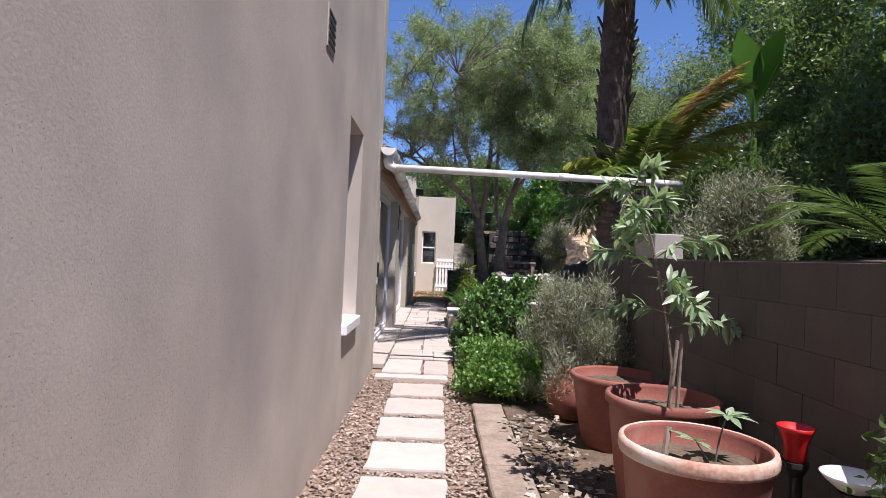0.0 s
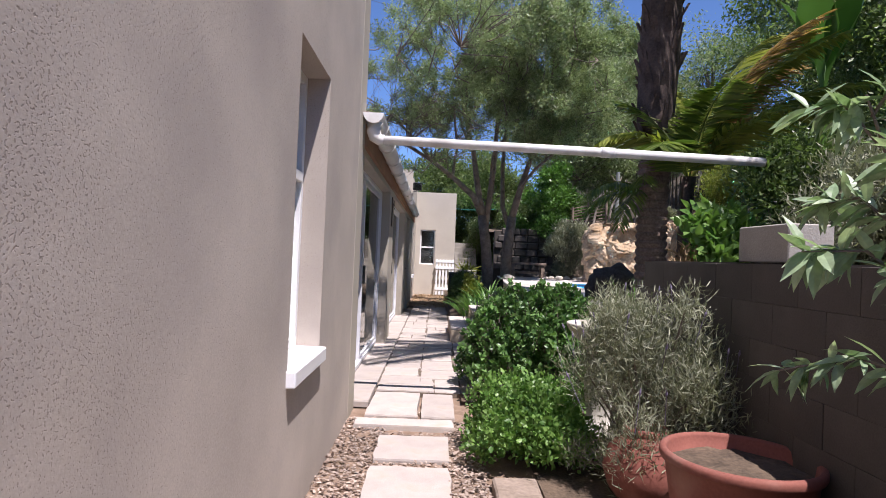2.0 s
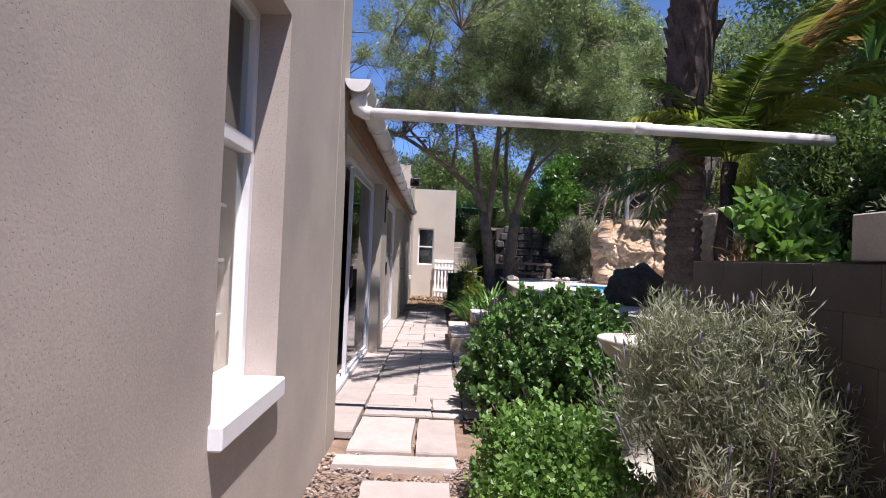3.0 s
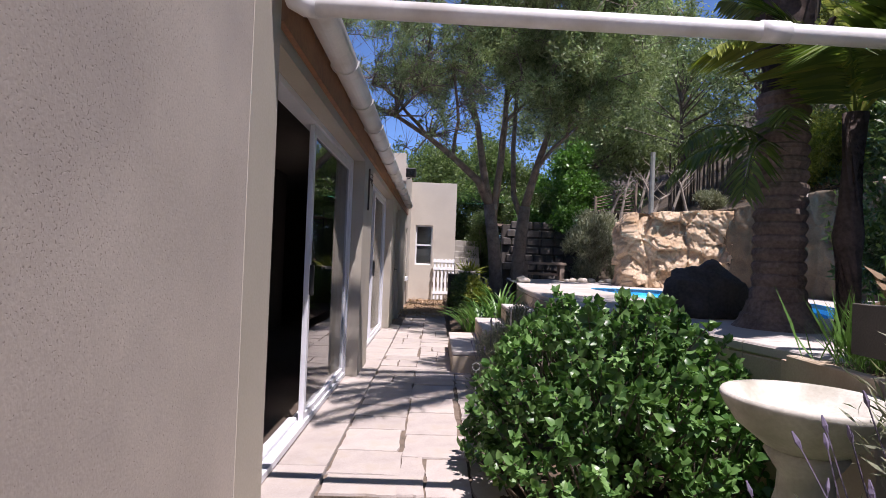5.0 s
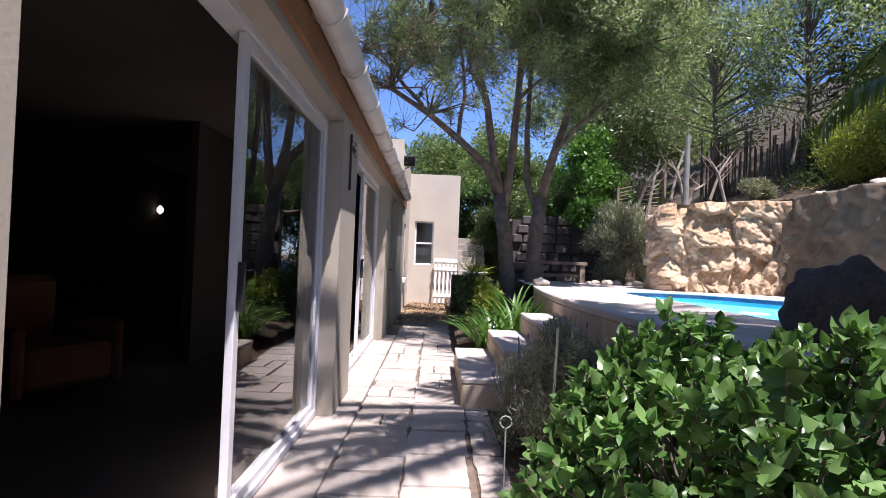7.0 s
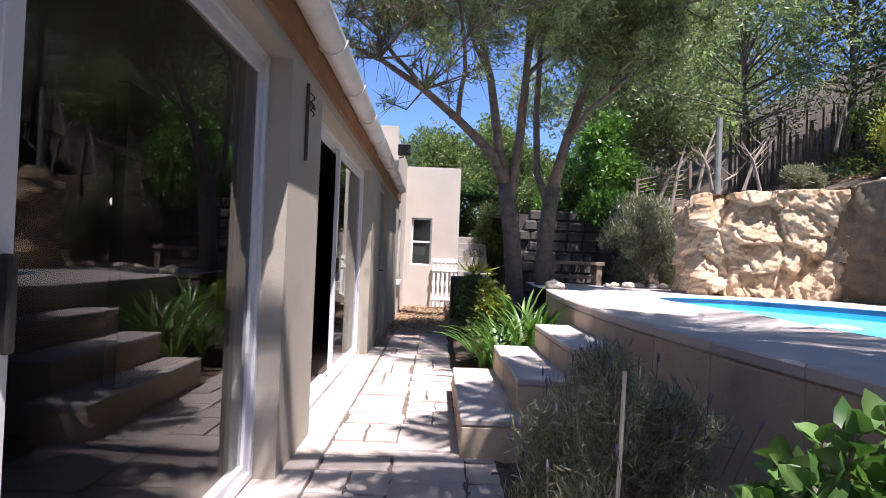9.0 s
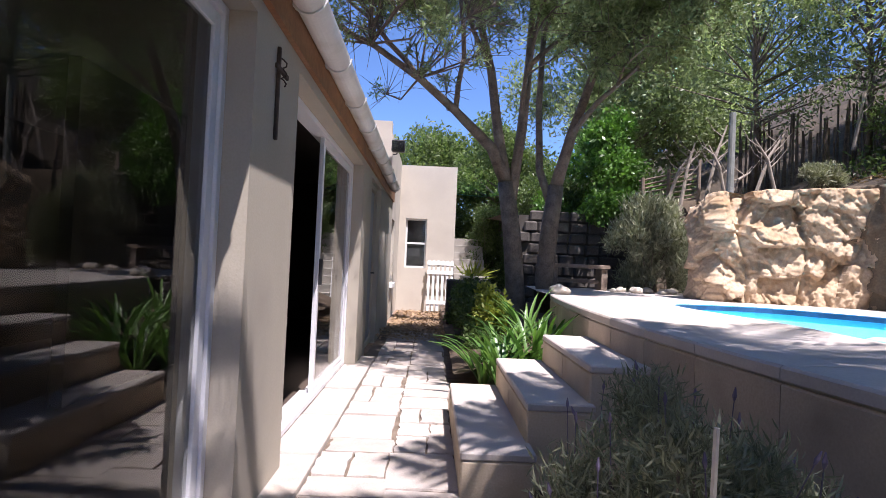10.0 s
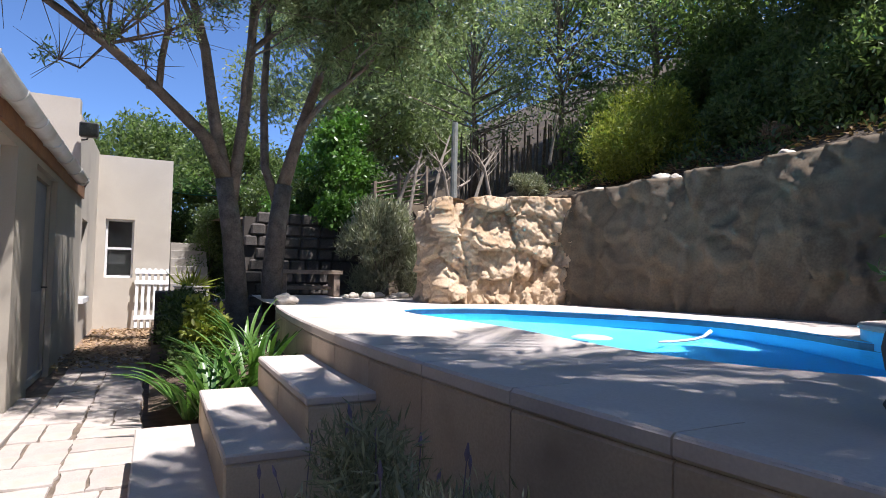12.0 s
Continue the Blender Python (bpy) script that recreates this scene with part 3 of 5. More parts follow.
cols = [(-0.77 + 0.015 * math.sin(i * 1.3), WIN[0] - 0.1 + i * 0.025) for i in range(42)]
lo = [bm.verts.new((x, yy, 0.6)) for x, yy in cols]
hi = [bm.verts.new((x, yy, 2.5)) for x, yy in cols]
for i in range(41):
    bm.faces.new((lo[i], lo[i + 1], hi[i + 1], hi[i]))
CLOTH = mat("curtain cloth", (0.34, 0.31, 0.28), (0.42, 0.39, 0.35), 3, 0.95, 0.1, 200)
cur = obj("curtain", bm, CLOTH, True)
tagged(cur, "pale cloth curtain drawn behind the window", "curtain")


# sliding doors
def sliding_door(name, y0, ym, y1, label):
    d = tagged(new(name), label, "door", kind="structure")
    z0 = 0.05
    x = -0.64
    frame_set(d, y0 + 0.002, y1 - 0.002, z0, HEAD, x, 0.045, 0.12, "door_frame", ALU)
    for nm, a, b, xx in (("sliding_leaf", ym + 0.0, y1 - 0.05, x - 0.015),):
        lf = frame_set(d, a, b, z0 + 0.03, HEAD - 0.05, xx, 0.065, 0.038, nm, ALU)
        pane(lf, (xx - 0.022, a + 0.065, z0 + 0.095), (xx - 0.016, b - 0.065, HEAD - 0.115), material=TINTED)
        if nm == "sliding_leaf":
            part("handle", box((xx - 0.002, a + 0.015, 1.0), (xx + 0.03, a + 0.045, 1.22), 0.006), BLACK, lf)
    part("track", box((x - 0.12, y0 + 0.05, z0 + 0.046), (x - 0.06, ym - 0.005, z0 + 0.075), 0.003), ALU, d)
    return d


sliding_door("door_1", *D1, "white aluminium sliding glass door standing half open")
sliding_door("door_2", *D2, "second white sliding glass door, half open")
d3 = tagged(new("door_3"), "closed grey timber door in shade", "door", kind="structure")
GREYDOOR = mat("grey door paint", (0.22, 0.23, 0.24), (0.28, 0.28, 0.29), 3, 0.6, 0.2, 50)
frame_set(d3, D3[0] + 0.002, D3[1] - 0.002, 0.0, HEAD, -0.58, 0.07, 0.1, "door_frame", PLASTER_SMOOTH)
part("door_leaf", box((-0.655, D3[0] + 0.08, 0.04), (-0.615, D3[1] - 0.08, HEAD - 0.08), 0.004), GREYDOOR, d3)
for z0, z1 in ((0.2, 1.0), (1.15, 2.05)):
    part("door_panel", box((-0.612, D3[0] + 0.22, z0), (-0.605, D3[1] - 0.22, z1), 0.003), GREYDOOR, d3)
part("door_handle", tube([(-0.612, D3[1] - 0.15, 1.03), (-0.56, D3[1] - 0.15, 1.03), (-0.555, D3[1] - 0.28, 1.03)], [0.011] * 3, 8), BLACK, d3)

# far block of the house
FY = 22.25
bm = bmesh.new()
FW = (-0.40, 0.14, 1.06, 2.31)
FR, FT = 0.85, 3.66
box((-0.88, FY, -0.2), (FW[0], FY + 0.3, FT), bm=bm)
box((FW[1], FY, -0.2), (FR, FY + 0.3, FT), bm=bm)
box((FW[0], FY, -0.2), (FW[1], FY + 0.3, FW[2]), bm=bm)
box((FW[0], FY, FW[3]), (FW[1], FY + 0.3, FT), bm=bm)
box((FR - 0.3, FY + 0.3, -0.2), (FR, FY + 7, FT), bm=bm)
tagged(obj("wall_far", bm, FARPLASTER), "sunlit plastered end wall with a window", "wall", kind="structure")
bm = bmesh.new()
SW = (19.6, 20.5, 0.75, 2.1)
box((-0.88, 18.9, -0.2), (-0.57, SW[0], 3.70), bm=bm)
box((-0.88, SW[1], -0.2), (-0.57, FY - 0.002, 3.70), bm=bm)
box((-0.88, SW[0], -0.2), (-0.57, SW[1], SW[2]), bm=bm)
box((-0.88, SW[0], SW[3]), (-0.57, SW[1], 3.70), bm=bm)
box((-6.7, 18.895, 2.5), (-0.60, 19.15, 3.96), bm=bm)
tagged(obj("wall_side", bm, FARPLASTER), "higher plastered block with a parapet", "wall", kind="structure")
bm = box((-6.7, 19.16, 3.4), (-0.885, FY, 3.55))
box((-6.7, FY + 0.31, 3.4), (FR - 0.31, FY + 7, 3.55), bm=bm)
tagged(obj("roof_far", bm, TILE), "flat roof behind the parapet", "roof", kind="structure")
w2 = tagged(new("window_2"), "white sash window in the end wall", "window", kind="structure")
frame_set(w2, 0, 0.54, FW[2], FW[3], 0, 0.045, 0.06)
part("transom", box((-0.06, 0.045, 1.66), (0.004, 0.495, 1.71)), WHITE, w2)
pane(w2, (-0.04, 0.045, 1.105), (-0.034, 0.495, 1.66))
pane(w2, (-0.04, 0.045, 1.71), (-0.034, 0.495, 2.265))
part("window_sill", box((-0.06, -0.04, FW[2] - 0.06), (0.07, 0.58, FW[2] - 0.002), 0.004), WHITE, w2)
part("dark_backing", box((-0.2, -0.02, 1.0), (-0.19, 0.56, 2.4)), mat("dark backing", (0.03, 0.03, 0.035), (0.05, 0.05, 0.05), 2, 0.8, 0.1, 30), w2)
w2.matrix_world = pose(FW[0], FY + 0.08, 0, 0, 0, -90)
w3 = tagged(new("window_3"), "white window in the side of the block", "window", kind="structure")
frame_set(w3, SW[0], SW[1], SW[2], SW[3], -0.66, 0.05, 0.06)
pane(w3, (-0.70, SW[0] + 0.05, SW[2] + 0.05), (-0.694, SW[1] - 0.05, SW[3] - 0.05))
part("window_sill", box((-0.66, SW[0] - 0.03, SW[2] - 0.1), (-0.50, SW[1] + 0.03, SW[2] - 0.003), 0.004), WHITE, w3)

# garden structures
deck_z = 0.90
garden = tagged(obj("wall_garden", box((1.954, -8, -0.2), (2.16, 6.1, 1.40)), SHADED_BLOCK), "grey concrete block garden wall, colour darkened for shade", "wall", kind="structure")
tagged(obj("wall_garden_return", box((2.16, 5.9, -0.2), (3.6, 6.1, 1.40)), SHADED_BLOCK), "return of the garden wall", "wall", kind="structure")
blk = tagged(obj("loose_block", box((1.94, 4.25, 1.402), (2.17, 4.72, 1.60), 0.006), CONCRETE), "grey concrete block lying on the garden wall", "block")


def fill(name, outline, z0, z1, material, label, category="ground"):
    bm = bmesh.new()
    lo = [bm.verts.new((x, yy, z0)) for x, yy in outline]
    hi = [bm.verts.new((x, yy, z1)) for x, yy in outline]
    bm.faces.new(lo[::-1]), bm.faces.new(hi)
    for i in range(len(lo)):
        j = (i + 1) % len(lo)
        bm.faces.new((lo[i], lo[j], hi[j], hi[i]))
    bmesh.ops.recalc_face_normals(bm, faces=bm.faces)
    bmesh.ops.triangulate(bm, faces=[f for f in bm.faces if len(f.verts) > 4])
    return tagged(obj(name, bm, material), label, category, kind="structure")


sheet("raised_bed", lin(2.16, 7.2, 24), lin(-8, 6.0, 40), lambda x, y: 1.3 + 0.05 * noise.noise((x * 3, y * 3, 1)) + 0.08 * (x - 2), SOIL, "raised planting bed behind the garden wall")
sheet("garden_soil", lin(0.89, 1.96, 14), lin(-8, 6.9, 80), lambda x, y: 0.0 + 0.02 * noise.noise((x * 7, y * 7, 1)), SOIL, "dark garden soil with debris")
sheet("planting_strip", lin(0.5, 1.75, 14), lin(6.9, 13.2, 60), lambda x, y: 0.0 + 0.03 * noise.noise((x * 7, y * 7, 1)), SOIL, "soil strip between path and pool wall")
sheet("tree_bed", lin(0.55, 2.6, 16), lin(13.2, 22, 60), lambda x, y: min(0.15 + 0.35 * (x - 0.55), 0.55) + 0.04 * noise.noise((x * 5, y * 5, 1)), SOIL, "shaded soil bed under the trees")

# pool outline
POOL = [(2.78, 13.2), (2.95, 13.72), (3.45, 13.85), (3.95, 13.72), (4.5, 13.1), (4.96, 12.42), (5.15, 11.69), (5.0, 10.94), (4.7, 10.3), (4.45, 9.6), (4.0, 9.15), (3.5, 9.2), (3.12, 9.55), (2.88, 10.0), (2.82, 10.75), (2.9, 11.8)]


def smooth_loop(pts, n=4):
    out = []
    m = len(pts)
    for i in range(m):
        p0, p1, p2, p3 = (Vector(pts[(i + k) % m]) for k in (-1, 0, 1, 2))
        for s in range(n):
            t = s / n
            out.append(0.5 * ((2 * p1) + (p2 - p0) * t + (2 * p0 - 5 * p1 + 4 * p2 - p3) * t * t + (3 * p1 - p0 - 3 * p2 + p3) * t ** 3))
    return [tuple(v) for v in out]


pool_loop = smooth_loop(POOL)
deck_out = [(edge_x(yy), yy) for yy in lin(6.7, 14.6, 30)] + [(1.75, 15.4), (1.9, 17.4), (7.4, 17.6), (7.6, 6.7)]
bm = bmesh.new()
po = [bm.verts.new((x, yy, deck_z)) for x, yy in pool_loop]
do = [bm.verts.new((x, yy, deck_z)) for x, yy in deck_out]
es = [bm.edges.new((a, b)) for loop in (po, do) for a, b in zip(loop, loop[1:] + loop[:1])]
bmesh.ops.triangle_fill(bm, edges=es, use_beauty=True)
bmesh.ops.recalc_face_normals(bm, faces=bm.faces)
for f in bm.faces:
    if f.normal.z < 0:
        f.normal_flip()
tagged(obj("pool_deck", bm, DECK), "pale sandstone-coloured pool deck", "deck", kind="structure")
bm = bmesh.new()
a = [bm.verts.new((x, yy, deck_z)) for x, yy in pool_loop]
b = [bm.verts.new((x, yy, deck_z - 0.82)) for x, yy in pool_loop]
for i in range(len(a)):
    j = (i + 1) % len(a)
    bm.faces.new((a[i], a[j], b[j], b[i]))
bm.faces.new(b)
tagged(obj("pool_basin", bm, POOLTILE), "bright blue swimming pool basin", "pool", kind="structure")
WATER = bpy.data.materials.new("pool water")
WATER.use_nodes = True
wn2, wl2 = WATER.node_tree.nodes, WATER.node_tree.links
clear, gloss, wmix = wn2.new("ShaderNodeBsdfRefraction"), wn2.new("ShaderNodeBsdfGlossy"), wn2.new("ShaderNodeMixShader")
clear.inputs["Color"].default_value = (0.86, 0.97, 1.0, 1)
clear.inputs["IOR"].default_value, clear.inputs["Roughness"].default_value = 1.33, 0.0
gloss.inputs["Roughness"].default_value = 0.04
wmix.inputs[0].default_value = 0.08
wt, wbump = wn2.new("ShaderNodeTexNoise"), wn2.new("ShaderNodeBump")
wt.inputs["Scale"].default_value, wbump.inputs["Strength"].default_value, wbump.inputs["Distance"].default_value = 5.0, 0.3, 0.05
wl2.new(wt.outputs["Fac"], wbump.inputs["Height"])
wl2.new(wbump.outputs[0], gloss.inputs["Normal"])
wl2.new(wbump.outputs[0], clear.inputs["Normal"])
wl2.new(clear.outputs[0], wmix.inputs[1])
wl2.new(gloss.outputs[0], wmix.inputs[2])
wl2.new(wmix.outputs[0], wn2["Material Output"].inputs["Surface"])
bm = bmesh.new()
bm.faces.new([bm.verts.new((x, yy, deck_z - 0.06)) for x, yy in pool_loop[::-1]])
water = tagged(obj("water", bm, WATER), "clear blue pool water, gently rippled", "water", kind="structure")
water.visible_shadow = False

# dark tile line at the water's edge, shallow ledge, raised spa
WATERLINE = mat("dark waterline tile", (0.02, 0.06, 0.12), (0.05, 0.11, 0.19), 6, 0.3, 0.1, 40)
mid = Vector((3.8, 11.4))
inner = [Vector(p) + (mid - Vector(p)).normalized() * 0.012 for p in pool_loop]
bm = bmesh.new()
a = [bm.verts.new((p.x, p.y, deck_z - 0.008)) for p in inner]
b = [bm.verts.new((p.x, p.y, deck_z - 0.055)) for p in inner]
for i in range(len(a)):
    j = (i + 1) % len(a)
    bm.faces.new((a[i], a[j], b[j], b[i]))
tagged(obj("trim_waterline", bm, WATERLINE), "dark tile line along the pool's edge", "trim", kind="structure")
shelf = [Vector(p) for p in pool_loop if p[0] < 3.6 and p[1] < 12.2]
bm = bmesh.new()
a = [bm.verts.new((p.x, p.y, deck_z - 0.2)) for p in shelf]
b = [bm.verts.new((*(p + (mid - p).normalized() * 0.5), deck_z - 0.26)) for p in shelf]
c = [bm.verts.new((v.co.x, v.co.y, deck_z - 0.815)) for v in b]
for u, v in ((a, b), (b, c)):
    for i in range(len(shelf) - 1):
        bm.faces.new((u[i], u[i + 1], v[i + 1], v[i]))
SHELF = mat("sun-pale pool blue", (0.30, 0.68, 0.85), (0.42, 0.78, 0.92), 2.0, 0.6, 0.05, 20)
tagged(obj("pool_ledge", bm, SHELF), "shallow ledge inside the pool, sun glitter put into its pale colour", "pool", kind="structure")
spa = base("raised_spa", (5.27, 9.72, deck_z - 0.03), "raised blue-rendered round spa beside the pool", "spa")
part("basin", lathe([(0.60, 0.02), (0.78, -0.02), (0.78, 0.10), (0.62, 0.10), (0.60, 0.02)], 40, closed=False), POOLTILE, spa, smooth=False)
part("coping", lathe([(0.585, 0.102), (0.79, 0.102), (0.80, 0.115), (0.79, 0.135), (0.60, 0.135), (0.585, 0.102)], 40, closed=False), DECK, spa, "pale stone rim")
part("water_surface", lathe([(0.005, 0.085), (0.595, 0.085)], 40, closed=False), SHELF, spa)

# curved retaining wall of the deck
bm = bmesh.new()
line = [(edge_x(yy), yy) for yy in lin(6.7, 14.6, 30)]
fr = [[bm.verts.new((x + dx, yy, z)) for x, yy in line] for dx, z in ((0.03, -0.1), (0.03, deck_z - 0.004), (0.3, deck_z - 0.004), (0.3, -0.1))]
for a, b in zip(fr, fr[1:]):
    for i in range(len(line) - 1):
        bm.faces.new((a[i], a[i + 1], b[i + 1], b[i]))
pool_wall = tagged(obj("wall_pool", bm, STONE), "curved sandstone retaining wall of the pool deck", "wall", kind="structure")
for k in range(13):
    y0 = 6.70 + k * 0.61
    for nm, z0, z1, out, inn, mt in (("wall_panel", -0.08, deck_z - 0.062, 0.0, 0.029, PANEL), ("coping_stone", deck_z - 0.06, deck_z + 0.006, -0.004, 0.27, DECK)):
        bm = bmesh.new()
        g = 0.003
        sec = []
        for yy in lin(y0 + g, y0 + 0.61 - g, 3):
            x = edge_x(yy)
            b = min(0.012, (inn - out) / 3)
            sec.append([bm.verts.new((x + dx, yy, z)) for dx, z in ((out + b, z0), (out, z0 + b), (out, z1 - b), (out + b, z1), (inn, z1), (inn, z0))])
        for a, b in zip(sec, sec[1:]):
            for q in range(6):
                bm.faces.new((a[q], a[(q + 1) % 6], b[(q + 1) % 6], b[q]))
        bm.faces.new(sec[0]), bm.faces.new(sec[-1][::-1])
        bmesh.ops.recalc_face_normals(bm, faces=bm.faces)
        part(nm, bm, mt, pool_wall)
tagged(obj("wall_pool_end", box((1.87, 6.66, -0.1), (4.5, 6.70, deck_z)), STONE), "end of the pool deck wall", "wall", kind="structure")

# block steps up to the deck
for x0, x1, y0, y1, z in ((0.48, 0.88, 10.6, 12.32, 0.255), (0.85, 1.24, 10.8, 12.32, 0.475), (1.21, 1.68, 10.85, 12.25, 0.69)):
    cx, cy = (x0 + x1) / 2, (y0 + y1) / 2
    st = base("step", (cx, cy, 0), "sandstone block step up to the pool deck", "step", "steps to the deck")
    part("tread", box((x0 - cx, y0 - cy, z - 0.045), (x1 - cx, y1 - cy, z), 0.009), DECK, st)
    for a, b in ((y0 - cy, -0.02), (-0.02, y1 - cy)):
        part("block", box((x0 - cx + 0.003, a + 0.003, -0.05), (x1 - cx - 0.003, b - 0.002, z - 0.047), 0.01), STONE, st)

# rock face and the wall behind the pool
def rough_wall(name, line, tops, depth, material, label, rough, seed, nz=60, per=40):
    bm = bmesh.new()
    pts = []
    for (a, b), (t0, t1) in zip(zip(line, line[1:]), zip(tops, tops[1:])):
        n = max(4, int(per * (Vector(b) - Vector(a)).length))
        for i in range(n):
            f = i / n
            pts.append((Vector(a).lerp(Vector(b), f), t0 + (t1 - t0) * f))
    pts.append((Vector(line[-1]), tops[-1]))
    grid = []
    for i, (p, top) in enumerate(pts):
        d = (pts[min(i + 1, len(pts) - 1)][0] - pts[max(i - 1, 0)][0]).normalized()
        nrm = Vector((d.y, -d.x))
        col = []
        for k in range(nz + 1):
            z = 0.7 + (top - 0.7) * k / nz
            q = Vector((p.x, p.y, z))
            warp = noise.noise_vector(q * 1.1 + Vector((seed, 0, 0))) * 0.35
            along = i / per
            u, w = along + warp.x * 0.5, z + warp.z * 0.5
            cell = noise.voronoi(Vector((u * 1.9, seed, w * 0.45)))
            step = noise.cell(cell[1][0] * 7.3 + Vector((seed, 1, 2)))
            crack = min(1.0, (cell[0][1] - cell[0][0]) * 7.0)
            small = noise.voronoi(Vector((u * 2.6, seed + 4, w * 2.3)))
            c = small[1][0]
            chip = noise.cell(c * 5.1)
            tilt = (u * 2.6 - c.x) * (noise.cell(c * 3.7 + Vector((2, 0, 0))) - 0.5) + (w * 2.3 - c.z) * (noise.cell(c * 4.9 + Vector((0, 6, 0))) - 0.7)
            tiny = noise.voronoi(Vector((u * 6.0 + warp.y, seed + 8, w * 5.0)))
            e = tiny[1][0]
            tilt += 0.3 * ((u * 6.0 + warp.y - e.x) * (noise.cell(e * 3.1) - 0.5) + (w * 5.0 - e.z) * (noise.cell(e * 4.3 + Vector((0, 6, 0))) - 0.65))
            tilt += 0.12 * min(1.0, (small[0][1] - small[0][0]) * 8.0)
            fine = noise.fractal(q * 9.0, 0.7, 2.2, 6)
            lump = noise.fractal(q * 1.6 + Vector((seed, 0, 0)), 0.9, 2.1, 4)
            off = rough * (0.55 * step + 0.3 * crack + 0.16 * chip + 0.8 * tilt + 0.2 * lump + 0.2 * fine)
            zz = z + (0.10 * rough / 0.3) * noise.noise(Vector((q.x * 2.2, q.y * 2.2, seed + 9))) * (k / nz) ** 4
            col.append(bm.verts.new((p.x + nrm.x * off, p.y + nrm.y * off, zz)))
        col.append(bm.verts.new((p.x - nrm.x * depth, p.y - nrm.y * depth, col[-1].co.z - 0.02)))
        col.append(bm.verts.new((p.x - nrm.x * depth, p.y - nrm.y * depth, 0.7)))
        grid.append(col)
    for a, b in zip(grid, grid[1:]):
        for k in range(len(a) - 1):
            bm.faces.new((a[k], b[k], b[k + 1], a[k + 1]))
    bm.faces.new(grid[0]), bm.faces.new(grid[-1][::-1])
    bmesh.ops.recalc_face_normals(bm, faces=bm.faces)
    return tagged(obj(name, bm, material, True), label, "wall", kind="structure")


rough_wall("wall_rock", [(3.78, 15.4), (3.92, 14.85), (4.6, 14.7), (5.6, 14.4)], [2.15, 2.3, 2.32, 2.38], 0.5, ROCK, "tan sculpted rock face beside the pool", 0.16, 3.0, 120, 80)
rough_wall("wall_stone", [(5.45, 14.75), (5.75, 14.0), (6.0, 12.8), (6.3, 11.4), (6.5, 10.0), (6.6, 8.5), (6.6, 3.5)], [2.40, 2.44, 2.5, 2.6, 2.72, 2.8, 2.8], 0.4, ROCKWALL, "stained earth-coloured retaining wall behind the pool, darkened for tree shade", 0.10, 7.0, 50, 30)


# hillside
def hill(x, y):
    d = max(0.0, x - 6.2 - max(0.0, 0.30 * (11.5 - y)) * 0.25)
    e = max(0.0, y - 15.0)
    z = 2.35 + 0.55 * d + 0.02 * d * d * 0.3
    return min(z + 0.05 * e, 9.0) + 0.12 * noise.noise((x * 0.8, y * 0.8, 0))


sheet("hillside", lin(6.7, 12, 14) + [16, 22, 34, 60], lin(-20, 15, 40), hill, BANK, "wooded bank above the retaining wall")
rubble = tagged(obj("wall_rubble", box((1.9, 18.45, 0.3), (6.4, 18.7, 2.2)), SHADED_BLOCK), "dark shaded rubble wall behind the bench", "wall", kind="structure")
for row in range(9):
    x = 1.9 + 0.1 * (row % 3)
    k = 0
    while x < 5.0:
        w = 0.22 + 0.2 * ((row * 7 + k * 5) % 6) / 6
        bm = box((0, -0.06 - 0.03 * ((row + k * 3) % 4) / 4, 0), (w - 0.008, 0.0, 0.198), 0.03)
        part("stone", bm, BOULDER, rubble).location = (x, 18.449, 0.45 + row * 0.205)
        x += w
        k += 1
sheet("upper_garden", lin(1.75, 6.4, 12), lin(18.7, 40, 20), lambda x, y: 2.2 + 0.06 * (y - 18.7) + 0.1 * noise.noise((x, y, 0)), SOIL, "planted terrace beyond the rubble wall")
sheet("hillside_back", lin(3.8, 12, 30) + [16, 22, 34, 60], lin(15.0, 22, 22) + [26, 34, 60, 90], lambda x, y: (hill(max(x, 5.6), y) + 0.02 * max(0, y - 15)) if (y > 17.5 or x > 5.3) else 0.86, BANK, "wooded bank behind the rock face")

# ---- plants ----
def frond(name, parent, base_at, heading, rise, length, droop, material, seed, leaflets=44, leaf_len=0.28, leaf_wid=0.022, hang=0.3, stalk=0.012, stalk_material=None):
    """A feather leaf: a bending stalk with two rows of narrow leaflets."""
    rng = np.random.default_rng(seed)
    h = radians(heading)
    p, ang = Vector(base_at), radians(rise)
    pts = [p.copy()]
    n = 14
    for i in range(n):
        p = p + Vector((math.cos(h) * math.cos(ang), math.sin(h) * math.cos(ang), math.sin(ang))) * length / n
        ang -= radians(droop) / n * (0.5 + i / n)
        pts.append(p.copy())
    bm = tube(pts, [stalk * (1 - 0.8 * i / n) for i in range(n + 1)], 5)
    side = Vector((-math.sin(h), math.cos(h), 0))
    for k in range(leaflets):
        f = 0.12 + 0.88 * k / leaflets
        i = min(int(f * n), n - 1)
        at = pts[i].lerp(pts[i + 1], f * n - i)
        along = (pts[i + 1] - pts[i]).normalized()
        ll = leaf_len * (0.45 + 0.75 * math.sin(math.pi * min(0.97, f * 0.9 + 0.08))) * rng.uniform(0.85, 1.1)
        for sg in (-1, 1):
            d = (side * sg + along * 0.7 + Vector((0, 0, 0.25 - hang * rng.uniform(0.6, 1.4)))).normalized()
            e = along.cross(d).normalized().cross(d)
            w = leaf_wid
            v = [bm.verts.new(q) for q in (at, at + d * ll * 0.4 + e * w, at + d * ll + Vector((0, 0, -0.25 * ll * hang)), at + d * ll * 0.4 - e * w)]
            bm.faces.new(v)
